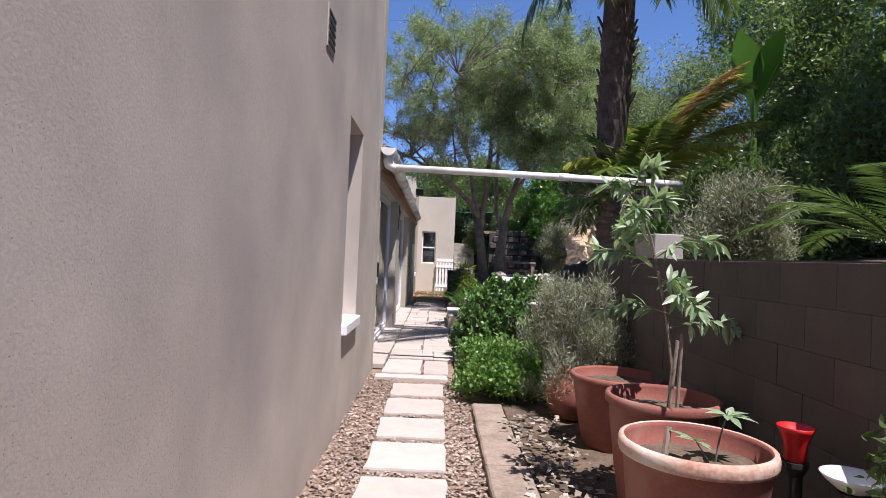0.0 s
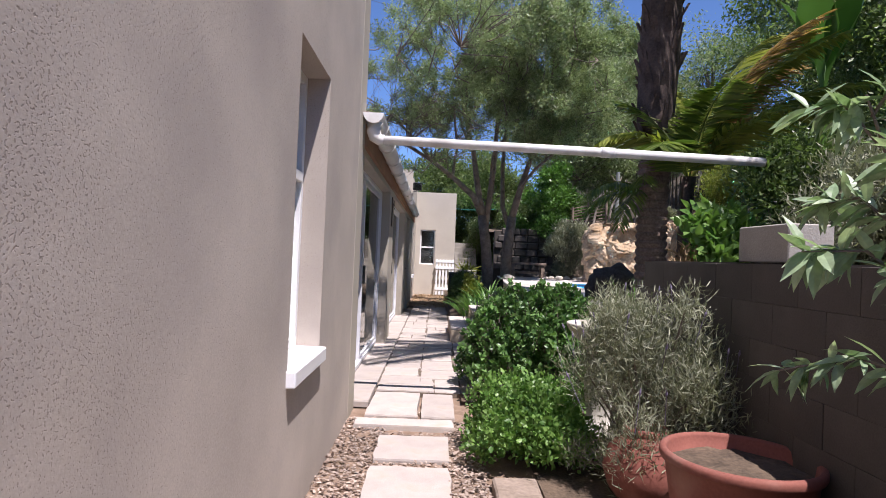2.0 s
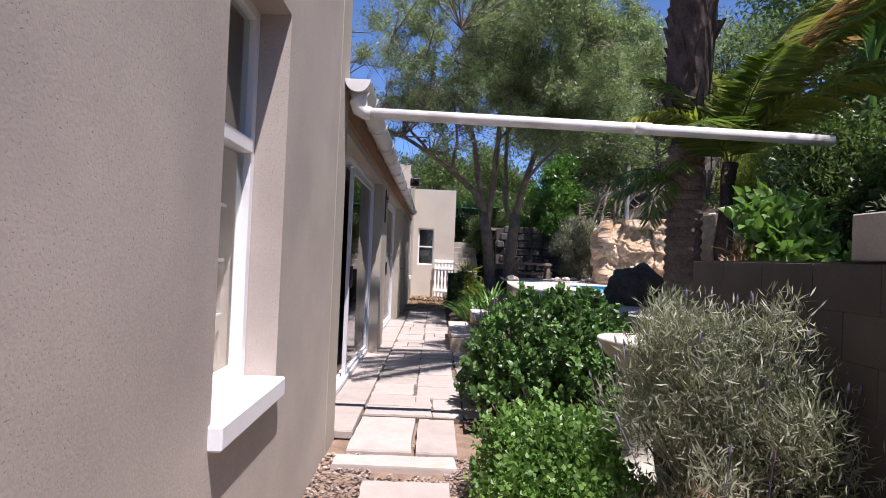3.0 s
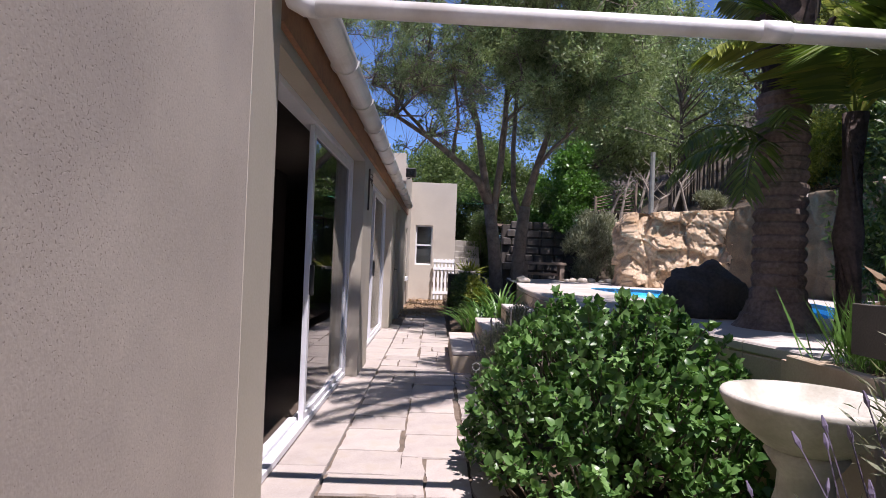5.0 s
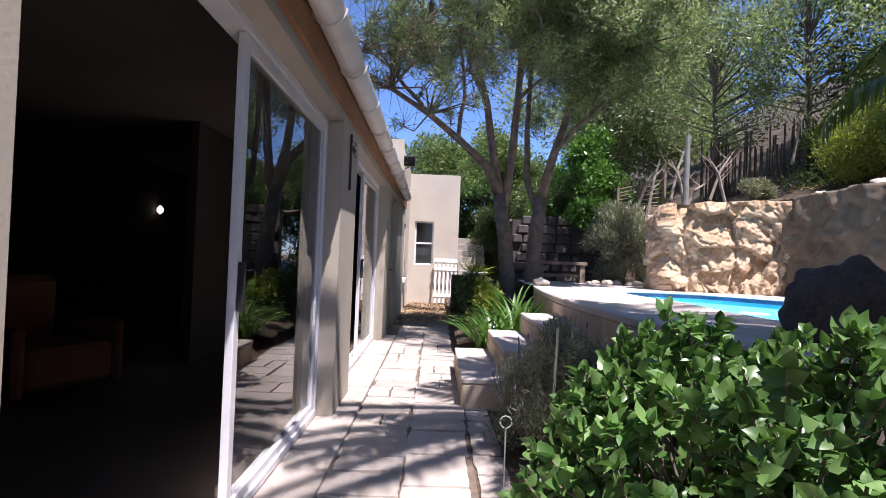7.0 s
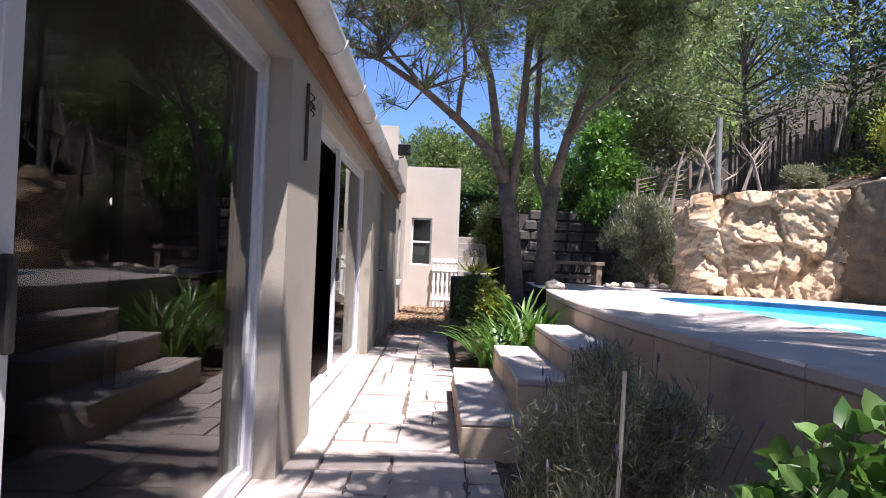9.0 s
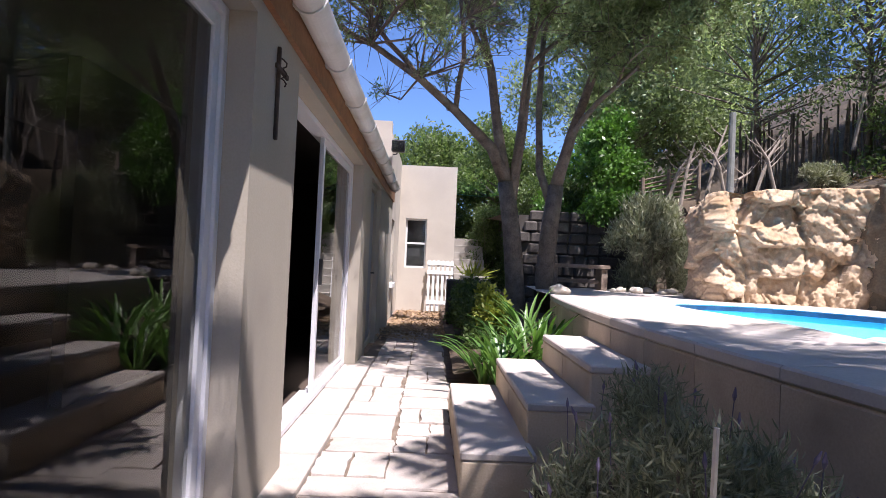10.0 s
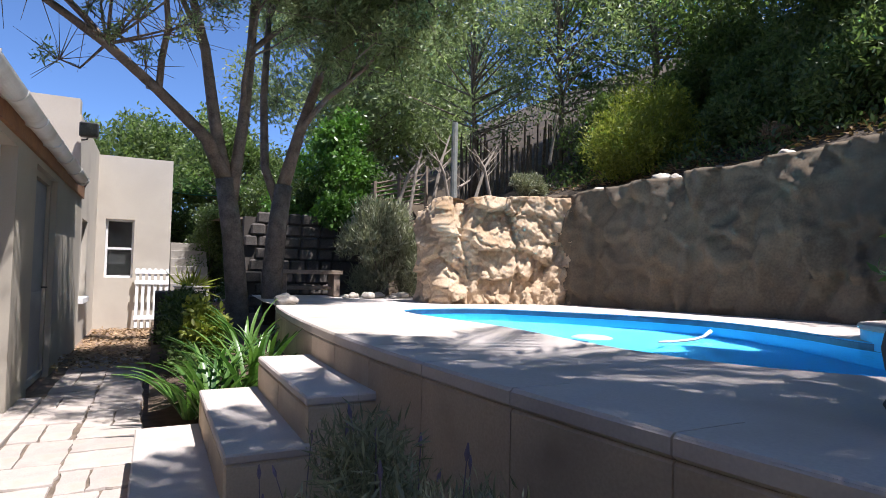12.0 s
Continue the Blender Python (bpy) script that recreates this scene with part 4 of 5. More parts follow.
    return part(name, bm, material, parent)


def crown_from(parent, tips, count, r, length, width, material, rng, limit=320, more=()):
    tp = np.array([q for q, _ in tips])
    tp = tp[rng.choice(len(tp), min(len(tp), limit), replace=False)]
    cl = [(*q, r * rng.uniform(0.45, 1.25)) for q in tp] + list(more)
    pts, nd = in_clumps(cl, count, rng, 0.1)
    leaf_cloud("crown", pts, nd * 0.5, length, width, material, parent, rng, "slim")


def fill_crown(parent, bm, centre, radii, count, r, starts, rng, sprays=3):
    """Leaf clumps spread through an ellipsoid, each joined to the nearest limb by a twig."""
    out = []
    starts = [Vector(s) for s in starts]
    while len(out) < count:
        u = rng.uniform(-1, 1, 3)
        q = float(u @ u)
        if q > 1 or q < 0.08:
            continue
        c = Vector((centre[0] + u[0] * radii[0], centre[1] + u[1] * radii[1], centre[2] + u[2] * radii[2]))
        s = min(starts, key=lambda p: (p - c).length)
        m = s.lerp(c, 0.55) + Vector(rng.normal(size=3)) * 0.12
        tube([s, m, c], [0.018, 0.012, 0.004], 4, bm, cap=False)
        for k in range(sprays):
            e = c + Vector(rng.normal(size=3)) * r * (0.5 + 0.15 * sprays)
            tube([m.lerp(c, 0.6), e], [0.007, 0.002], 3, bm, cap=False)
        out.append((*c, r * rng.uniform(0.6, 1.3)))
    return out


# the two olive trees
olive = base("olive_tree", (1.52, 16.0, 0.40), "olive tree with spreading bare limbs and grey-green crown", "tree")
rng = np.random.default_rng(11)
tips = []
bm = bmesh.new()
tube([(0.02, 0, -0.1), (0, 0, 0.5), (-0.08, 0, 1.3), (-0.20, 0, 2.05)], [0.18, 0.14, 0.13, 0.12], 10, bm)
tube([(-0.20, 0, 2.05), (-0.45, -0.2, 2.5), (-1.0, -0.6, 2.9), (-1.5, -1.0, 3.2), (-2.1, -1.3, 3.5)], [0.1, 0.08, 0.06, 0.05, 0.035], 8, bm)
tube([(-0.20, 0, 2.05), (-0.35, 0.0, 2.8), (-0.5, -0.2, 3.6), (-0.8, -0.4, 4.6)], [0.1, 0.075, 0.06, 0.04], 8, bm)
tube([(-0.12, 0, 1.75), (0.0, 0.0, 2.8), (0.08, 0.1, 3.8), (0.1, 0, 5.0)], [0.09, 0.075, 0.06, 0.04], 8, bm)
for p, d, ln in (((-1.5, -1.0, 3.2), (-0.7, -0.3, 0.6), 1.5), ((-2.1, -1.3, 3.5), (-0.8, -0.1, 0.5), 1.3), ((-1.0, -0.6, 2.9), (-0.3, -0.5, 0.9), 1.8),
                 ((-0.5, -0.2, 3.6), (-0.6, 0.1, 0.8), 1.6), ((-0.8, -0.4, 4.6), (-0.2, 0, 1), 1.8), ((-0.8, -0.4, 4.6), (0.3, -0.5, 0.8), 1.6), ((0.1, 0, 5.0), (0.1, 0.2, 1), 1.9), ((0.08, 0.1, 3.8), (0.6, -0.4, 0.8), 1.6), ((0.0, 0, 3.0), (0.1, -0.8, 0.7), 1.6)):
    grow(bm, p, d, ln * (0.72 if p[2] > 3.7 else 1.0), 0.04, 3, rng, tips, 6, 0.0, spread=0.6)
ends = [q for q, _ in tips]
limbs = [(-1.0, -0.6, 2.9), (-1.5, -1.0, 3.2), (-2.1, -1.3, 3.5), (-0.5, -0.2, 3.6), (-0.45, -0.2, 2.5), (0.0, 0.0, 2.8), (-0.7, -0.4, 2.7)]
fill = fill_crown(olive, bm, (-0.9, -1.5, 5.5), (2.2, 1.8, 1.8), 66, 0.38, ends, rng) + fill_crown(olive, bm, (-1.5, -1.7, 3.55), (1.5, 1.3, 0.8), 30, 0.15, limbs, rng, 10) + fill_crown(olive, bm, (-2.7, -1.6, 4.6), (1.4, 1.4, 1.1), 26, 0.2, ends, rng, 8) + fill_crown(olive, bm, (-0.4, -1.7, 4.3), (1.3, 1.0, 0.7), 18, 0.26, ends, rng) + fill_crown(olive, bm, (-0.5, -3.4, 5.7), (1.8, 1.2, 1.0), 34, 0.28, ends, rng)
part("trunk", bm, BARK, olive, smooth=True)
crown_from(olive, tips, 92000, 0.24, 0.08, 0.019, OLIVE, rng, 170, fill)

rng = np.random.default_rng(12)
olive = base("olive_tree", (1.98, 16.2, 0.50), "leaning olive tree with pale trunk and dense crown", "tree")
tips = []
bm = bmesh.new()
tube([(0, 0, -0.1), (0.0, 0, 0.5), (0.04, 0, 1.2), (0.12, 0, 1.95)], [0.17, 0.14, 0.13, 0.12], 10, bm)
tube([(0.12, 0, 1.95), (0.3, -0.1, 2.7), (0.55, -0.3, 3.6), (0.8, -0.4, 4.6)], [0.1, 0.08, 0.06, 0.045], 8, bm)
tube([(0.08, 0, 1.6), (-0.12, 0.1, 2.2), (-0.15, 0.2, 3.2), (-0.1, 0.3, 4.4)], [0.07, 0.06, 0.05, 0.04], 8, bm)
for p, d, ln in (((0.55, -0.3, 3.6), (0.7, -0.4, 0.9), 1.7), ((0.8, -0.4, 4.6), (0.4, -0.2, 1), 2.0), ((0.8, -0.4, 4.6), (0.8, 0.3, 0.6), 1.8), ((0.3, -0.1, 2.7), (0.2, -0.8, 0.9), 1.6), ((-0.1, 0.3, 4.4), (0, 0.2, 1), 2.0), ((-0.1, 0.3, 4.4), (0.3, -0.8, 0.7), 1.8), ((0.55, -0.3, 3.6), (0.3, -0.8, 0.7), 1.6)):
    grow(bm, p, d, ln * (0.72 if p[2] > 3.7 else 1.0), 0.045, 3, rng, tips, 6, 0.0, spread=0.6)
ends = [q for q, _ in tips]
fill = fill_crown(olive, bm, (0.6, -1.4, 5.4), (2.0, 1.8, 1.9), 74, 0.40, ends, rng) + fill_crown(olive, bm, (0.7, -1.8, 4.1), (1.4, 1.2, 0.9), 40, 0.30, ends, rng)
part("trunk", bm, BARK, olive, smooth=True)
crown_from(olive, tips, 130000, 0.28, 0.08, 0.02, OLIVE, rng, 170, fill)

# trees behind and on the bank
far_tree("big_tree", (5.2, 23.0, 2.3), 7.8, 2.8, "tall dense grey-green tree behind the garden", 45000, 0.15, 0.045, OLIVE, 21, 46, 0.35)
far_tree("big_tree", (7.6, 25, 3.0), 7.5, 3.0, "tall green tree on the bank", 40000, 0.17, 0.06, OLIVE, 22, 40, 0.2)
far_tree("thin_tree", (6.2, 18.2, 2.7), 4.6, 1.7, "sparse thin-branched tree behind the fence", 9000, 0.1, 0.03, OLIVE, 221, 40, 0.3, trunk=0.07)
far_tree("thin_tree", (7.6, 17.2, 3.2), 4.8, 1.8, "sparse thin-branched tree behind the fence", 10000, 0.1, 0.03, OLIVE, 222, 40, 0.3, trunk=0.07)
far_tree("big_tree", (10.5, 17.5, 4.5), 6.5, 3.2, "dark green tree on the bank", 40000, 0.14, 0.05, MIDLEAF, 23, 40, 0.1)
far_tree("big_tree", (10.2, 12.0, 4.2), 6.0, 2.6, "dark leafy tree above the wall", 45000, 0.12, 0.045, MIDLEAF, 24, 40, 0.1)
far_tree("big_tree", (9.6, 8.0, 3.8), 6.5, 2.7, "dark leafy tree above the wall", 45000, 0.12, 0.045, MIDLEAF, 25, 40, 0.05)
far_tree("big_tree", (7.4, 3.6, 2.0), 6.5, 2.6, "dark leafy tree in the raised bed", 50000, 0.11, 0.04, DARKLEAF, 26, 40, 0.1)
far_tree("big_tree", (5.6, -0.6, 1.6), 6.0, 2.2, "dark leafy tree in the raised bed", 40000, 0.10, 0.04, DARKLEAF, 261, 36, 0.2)
far_tree("big_tree", (5.7, 5.0, 1.5), 7.2, 1.7, "spreading tree in the raised bed, added out of view to shade the deck", 50000, 0.11, 0.045, MIDLEAF, 262, 40, 0.55)
far_tree("big_tree", (2.6, 27.5, 1.5), 4.6, 2.2, "green tree beyond the garden stairs", 26000, 0.14, 0.06, MIDLEAF, 263, 34, 0.1)
far_tree("citrus_tree", (3.7, 19.2, 0.9), 3.4, 1.1, "bright green citrus tree behind the bench", 20000, 0.1, 0.05, GREEN, 27, 26, 0.28, trunk=0.06)
for k, (x, y, z, sx, sy, sz) in enumerate(((7.6, 11.7, 2.7, 1.3, 1.7, 1.3), (7.7, 10.4, 2.8, 1.4, 1.7, 1.5), (7.8, 9.1, 2.8, 1.4, 1.7, 1.6), (7.8, 7.8, 2.8, 1.4, 1.7, 1.6), (8.4, 16.4, 3.2, 2.6, 2.0, 1.2), (8.9, 12.8, 3.4, 2.0, 2.6, 2.2), (8.5, 10.6, 3.3, 2.0, 2.6, 2.2), (8.3, 8.6, 3.1, 2.0, 2.4, 2.2), (8.0, 6.6, 3.0, 2.0, 2.4, 2.2), (9.6, 14.8, 4.0, 2.4, 2.4, 2.2), (3.2, 20.5, 2.2, 2.6, 1.6, 1.6), (1.9, 24.2, 0.5, 1.4, 2.4, 2.6), (5.0, 20.6, 1.5, 3.4, 2.0, 2.4), (5.4, 8.6, 0.9, 2.0, 1.8, 2.4), (5.2, 6.2, 1.2, 2.4, 2.0, 2.6), (7.8, 13.4, 3.0, 1.2, 1.3, 0.9), (8.0, 12.6, 3.0, 1.4, 1.2, 1.1), (8.8, 13.9, 3.4, 1.6, 1.5, 1.3), (9.2, 15.6, 3.6, 1.7, 1.5, 1.2), (7.6, 16.0, 3.0, 1.2, 1.0, 0.7))):
    bush("dark_shrub", (x, y, hill(x, y) - 0.08 if x > 7 else z), (sx, sy, sz), "dark shaded shrub on the bank", 14000, 0.08, 0.03, MIDLEAF if x > 7 else DARKLEAF, 60 + k, 24, "slim", 0.4)
bush("rosemary_bush", (3.75, 16.7, 0.88), (1.75, 1.3, 1.6), "silvery grey-green shrub beside the rock face", 26000, 0.10, 0.016, GREY, 31, 40, "slim", 1.7, 0.3, lump=(0.12, 0.25))
bush("round_bush", (7.35, 14.7, 2.75), (2.3, 1.9, 1.6), "rounded yellow-green bush on the wall top", 30000, 0.07, 0.018, YELLOWGREEN, 32, 34, "slim", 0.7)
bush("grey_tuft", (5.7, 15.5, 2.45), (0.9, 0.6, 0.4), "dry grey-green tuft on the wall top", 5000, 0.09, 0.012, GREY, 321, 10, "slim", 1.0)
bush("dry_shrub", (7.6, 12.7, 2.75), (1.3, 0.8, 0.55), "brown dry shrub on the wall top", 4000, 0.06, 0.014, DRYLITTER, 322, 10, "slim", 0.6)
bush("hedge", (0.3, 31, 0), (12, 5, 7.0), "green hedge trees beyond the end wall", 60000, 0.16, 0.07, MIDLEAF, 33, 80, lump=(0.14, 0.26))
bush("red_creeper", (-1.2, 24.5, 3.2), (2.2, 0.8, 0.85), "reddish creeper behind the parapet", 3000, 0.09, 0.05, DRYLITTER, 34, 12)

brng = np.random.default_rng(346)
n = 26000
bx, by = brng.uniform(6.9, 11.5, n), brng.uniform(6.0, 17.2, n)
pts = np.column_stack([bx, by, [hill(u, v) + 0.02 for u, v in zip(bx, by)]])
pts[:, 2] += brng.random(n) ** 3 * 0.3
tagged(leaf_cloud("bank_cover", pts, np.array((0, 0, 0.5)), 0.10, 0.035, DARKLEAF, None, brng, "slim", 0.8), "low dark ground cover on the bank", "ground cover", kind="stuff")
n = 9000
bx, by = brng.uniform(6.8, 9.5, n), brng.uniform(7.0, 16.6, n)
pts = np.column_stack([bx, by, [hill(u, v) + 0.015 for u, v in zip(bx, by)]])
tagged(leaf_cloud("bank_litter", pts, np.zeros((n, 3)), 0.09, 0.035, DRYLITTER, None, brng, "chip", 1.0, "", True), "brown fallen leaves on the bank", "leaves", kind="stuff")

# shrubs behind the garden wall
bush("grey_bush", (3.0, 5.0, 1.35), (1.25, 1.2, 0.95), "grey lavender-like bush behind the garden wall", 22000, 0.06, 0.01, GREY, 35, 22, "slim", 1.0)
bush("leafy_shrub", (2.75, 6.45, 1.0), (1.2, 0.8, 1.0), "light green leafy shrub beside the wall", 4200, 0.11, 0.06, FRESH, 36, 18)
bush("dry_plant", (2.42, 6.35, 0.95), (0.6, 0.5, 0.6), "dry straw-coloured plant in the planter", 1500, 0.12, 0.02, DRYLITTER, 37, 10, "slim", 0.8)
bush("tall_shrub", (5.0, 9.2, 0.85), (2.2, 2.0, 3.0), "leafy shrub behind the palm, leaf colour darkened for deep shade", 20000, 0.09, 0.03, DARKLEAF, 38, 26, "slim", 0.5)
bush("shade_shrub", (1.76, 1.0, 0), (0.42, 1.7, 1.4), "dark sparse shrub in front of the garden wall", 3000, 0.05, 0.022, DARKLEAF, 39, 40, "oval", 0.3)

# bushes beside the path
def broadleaf(loc, size, seed):
    t = bush("broadleaf_bush", loc, size, "dense bush with glossy broad green leaves in whorls", 8000, 0.05, 0.038, BROADS, seed, 60, "ovate", 0.3, 0.1, lump=(0.13, 0.24))
    rng = np.random.default_rng(seed + 1)
    me = leaf_mesh("broad_leaf", 0.055, 0.042, BROAD, 0.3)
    sx, sy, sz = size
    centres, dirs = [], []
    stems = bmesh.new()
    for k in range(480):
        a, u = rng.uniform(0, math.tau), rng.uniform(0.12, 1) ** 0.8
        w = math.sqrt(max(0.03, 1 - (u * 0.96) ** 2.6)) * rng.uniform(0.86, 1.05)
        top = Vector((math.cos(a) * sx / 2 * w, math.sin(a) * sy / 2 * w, sz * u * rng.uniform(0.84, 1.06)))
        out = (Vector((top.x / sx, top.y / sy, 0.0)) * 1.3 + Vector((0, 0, 0.75)) + Vector(rng.normal(size=3)) * 0.15).normalized()
        tube([top - out * 0.3, top], [0.006, 0.004], 5, stems, cap=False)
        own = k % 20 == 0
        q = out.to_track_quat("Z", "Y")
        for tier, (n, back, spread, sc) in enumerate(((4, 0.0, 0.55, 0.55), (5, 0.025, 1.1, 0.95), (5, 0.06, 1.9, 1.15), (4, 0.11, 2.4, 1.2))):
            for j in range(n):
                b = math.tau * (j + 0.37 * tier) / n + rng.normal() * 0.25
                d = (q @ Vector((math.cos(b) * spread, math.sin(b) * spread, 0.65 - 0.2 * tier))).normalized()
                at = top - out * back
                if own and tier < 3:
                    set_leaf(me, "leaf", t, at, d, 1, sc * rng.uniform(0.8, 1.1), rng.uniform(-20, 20))
                else:
                    centres.append(at)
                    dirs.append(d * sc)
    part("stalk", stems, BARK, t)
    leaf_cloud("leaves", np.array(centres), np.array(dirs) * 6, 0.050, 0.039, BROADS, t, rng, "ovate", 0.6)["kind"] = "stuff"
    return t


broadleaf((1.30, 7.45, 0), (1.66, 2.1, 1.10), 41)
bush("groundcover", (0.90, 5.5, 0), (1.15, 1.3, 0.6), "low bright green small-leaved ground cover", 15000, 0.036, 0.026, FRESH, 42, 36, "oval", 0.5, 0.5)


def lavender(loc, size, seed, label, leaves):
    t = bush("lavender_bush", loc, size, label, leaves, 0.055, 0.006, GREY, seed, 60, "slim", 1.1, 0.2, 60, lump=(0.09, 0.2))
    rng = np.random.default_rng(seed + 5)
    sx, sy, sz = size
    for k in range(30):
        a, u = rng.uniform(0, math.tau), math.sqrt(rng.uniform(0, 1))
        x, y = math.cos(a) * sx / 2 * u * 0.9, math.sin(a) * sy / 2 * u * 0.9
        z = sz * math.sqrt(max(0.05, 1 - u * u * 0.75)) * 0.9
        tip = Vector((x * 1.08 + rng.normal() * 0.03, y * 1.08 + rng.normal() * 0.03, z + rng.uniform(0.02, 0.11)))
        bm = tube([(x, y, z - 0.1), tip], [0.0022, 0.0018], 4, cap=False)
        d = (tip - Vector((x, y, z - 0.1))).normalized()
        tube([tip, tip + d * 0.015, tip + d * 0.04], [0.003, 0.007, 0.002], 5, bm)
        part("flower_spike", bm, PURPLE, t)
    return t


lavender((1.52, 4.95, 0), (1.2, 1.6, 1.28), 43, "grey-green lavender bush with faded purple spikes", 30000)
lavender((1.06, 9.35, 0), (0.95, 1.8, 0.92), 44, "grey-green lavender bush beside the steps", 30000)
bush("path_hedge", (0.95, 16.6, 0.05), (0.75, 5.4, 0.98), "dark leafy border along the path", 26000, 0.06, 0.03, DARKLEAF, 45, 60)
bush("yellow_shrub", (1.05, 14.6, 0.3), (0.5, 0.6, 0.75), "small yellow-green leafy shrub under the trees", 1600, 0.08, 0.04, YELLOWGREEN, 46, 12)


def strap_plant(loc, count, length, seed, label):
    t = base("strap_leaf_plant", loc, label, "plant", "strap-leaved plants")
    rng = np.random.default_rng(seed)
    for k in range(count):
        a, rise = rng.uniform(0, math.tau), rng.uniform(0.9, 1.4)
        ln, w = length * rng.uniform(0.7, 1.15), rng.uniform(0.035, 0.05)
        h = Vector((math.cos(a), math.sin(a), 0))
        s = Vector((-math.sin(a), math.cos(a), 0))
        p, ang = Vector((0, 0, 0)) + h * 0.05, rise
        bm = bmesh.new()
        rows = []
        for i in range(8):
            f = i / 7
            ww = w * (0.6 + 0.6 * f) * (1 - f ** 4) + 0.002
            rows.append([bm.verts.new(p - s * ww / 2 + Vector((0, 0, 0.006))), bm.verts.new(p), bm.verts.new(p + s * ww / 2 + Vector((0, 0, 0.006)))])
            p = p + (h * math.cos(ang) + Vector((0, 0, math.sin(ang)))) * ln / 7
            ang -= rng.uniform(0.1, 0.32) * (0.3 + f)
        for r0, r1 in zip(rows, rows[1:]):
            for q in (0, 1):
                bm.faces.new((r0[q], r0[q + 1], r1[q + 1], r1[q]))
        part("leaf", bm, STRAP, t, smooth=True)
    return t


for k, (x, y, z, n, ln) in enumerate(((0.98, 12.85, 0.1, 30, 0.72), (1.3, 13.1, 0.15, 34, 0.8), (1.05, 13.5, 0.12, 28, 0.7), (1.5, 13.6, 0.2, 26, 0.75), (0.85, 13.2, 0.08, 24, 0.6), (1.4, 14.2, 0.3, 24, 0.7))):
    strap_plant((x, y, z), n, ln, 80 + k, "clump of dark green strap leaves")

# palms
palm = base("palm_tree", (2.70, 8.13, deck_z - 0.02), "tall palm with ringed grey trunk and shaggy top", "palm tree")
prof = []
for k in range(20):
    z = -0.1 + k * 0.092
    r = 0.16 + 0.12 * max(0, 1 - z / 0.35) ** 2 * (z < 0.35)
    prof += [(r + 0.02, z), (r + 0.012, z + 0.03), (r - 0.004, z + 0.045)]
part("trunk", lathe(prof, 18), PALMBARK, palm)
part("shaggy_stem", tube([(0, 0.0, 1.65), (0, 0.02, 2.1), (0.02, 0, 3.0), (0.05, 0, 4.6), (0.05, 0, 5.8)], [0.17, 0.21, 0.23, 0.23, 0.2], 12), BLACKBARK, palm, "dark shaggy upper stem", smooth=True)
rng = np.random.default_rng(91)
for k in range(110):
    z, a = rng.uniform(1.9, 4.9), rng.uniform(0, math.tau)
    r = 0.2
    bm = bmesh.new()
    o = Vector((0.03 + math.cos(a) * r, math.sin(a) * r, z))
    s = Vector((-math.sin(a), math.cos(a), 0)) * 0.05
    t2 = o + Vector((math.cos(a) * rng.uniform(0.04, 0.12), math.sin(a) * 0.08, rng.uniform(0.16, 0.3)))
    v = [bm.verts.new(q) for q in (o - s, o + s, t2 + s * 0.3, t2 - s * 0.3)]
    w = [bm.verts.new(q.co - Vector((math.cos(a), math.sin(a), 0)) * 0.03) for q in v]
    bm.faces.new(v), bm.faces.new(w[::-1])
    for i in range(4):
        bm.faces.new((v[i], w[i], w[(i + 1) % 4], v[(i + 1) % 4]))
    part("frond_stub", bm, BLACKBARK, palm)
for k in range(17):
    h = k * 137.5 % 360
    short = 50 < h < 175
    frond("frond", palm, (0.05, 0, 5.7), h, 62 if short else rng.uniform(-5, 55), 1.5 if short else rng.uniform(2.2, 2.9), 50 if short else rng.uniform(60, 105), PALMLEAF, 900 + k, 52, 0.42, 0.02, 0.9, 0.02)
for k, h in enumerate((184, 208, 229)):
    frond("frond", palm, (0.05, 0, 5.6), h, 8 + 7 * (k % 3), rng.uniform(2.5, 3.0), 42, PALMLEAF, 880 + k, 60, 0.36, 0.024, 0.5, 0.022)
for k in range(6):
    frond("dead_frond", palm, (0.05, 0, 5.4), 180 + k * 33, -25, rng.uniform(1.9, 2.6), 75, DARKLEAF, 930 + k, 44, 0.4, 0.016, 1.2)
for k, (h, ln, rs) in enumerate(((200, 0.85, 20), (170, 0.8, 5), (230, 0.9, -5), (250, 0.8, 30))):
    frond("low_frond", palm, (-0.1, 0, 1.35), h, rs, ln, 80, PALMLEAF, 950 + k, 34, 0.22, 0.012, 0.8)

young = base("young_palm", (2.95, 7.75, deck_z - 0.05), "young feather palm with yellowing fronds", "palm tree")
part("stem", tube([(0, 0, -0.1), (-0.03, 0, 0.7), (0, 0, 1.5)], [0.11, 0.09, 0.08], 10), BLACKBARK, young, smooth=True)
for k, (h, rs, ln, dr, m) in enumerate(((150, 72, 1.3, 60, PALMLEAF), (185, 60, 1.25, 110, YELLOWGREEN), (100, 78, 1.5, 40, YELLOWGREEN), (60, 75, 1.5, 60, YELLOWGREEN), (270, 70, 1.3, 70, PALMLEAF), (10, 68, 2.4, 45, DRYLEAF), (22, 60, 2.3, 45, DRYLEAF), (355, 72, 2.4, 50, DRYLEAF), (340, 55, 2.0, 65, YELLOWGREEN), (0, 72, 2.3, 55, YELLOWGREEN), (18, 76, 2.2, 50, YELLOWGREEN), (330, 68, 2.1, 60, YELLOWGREEN), (300, 50, 1.6, 80, YELLOWGREEN), (230, 45, 1.1, 90, PALMLEAF), (45, 60, 2.0, 60, PALMLEAF))):
    frond("frond", young, (0, 0, 1.45), h, rs, ln, dr, m, 970 + k, 70, 0.38, 0.021, 0.5)
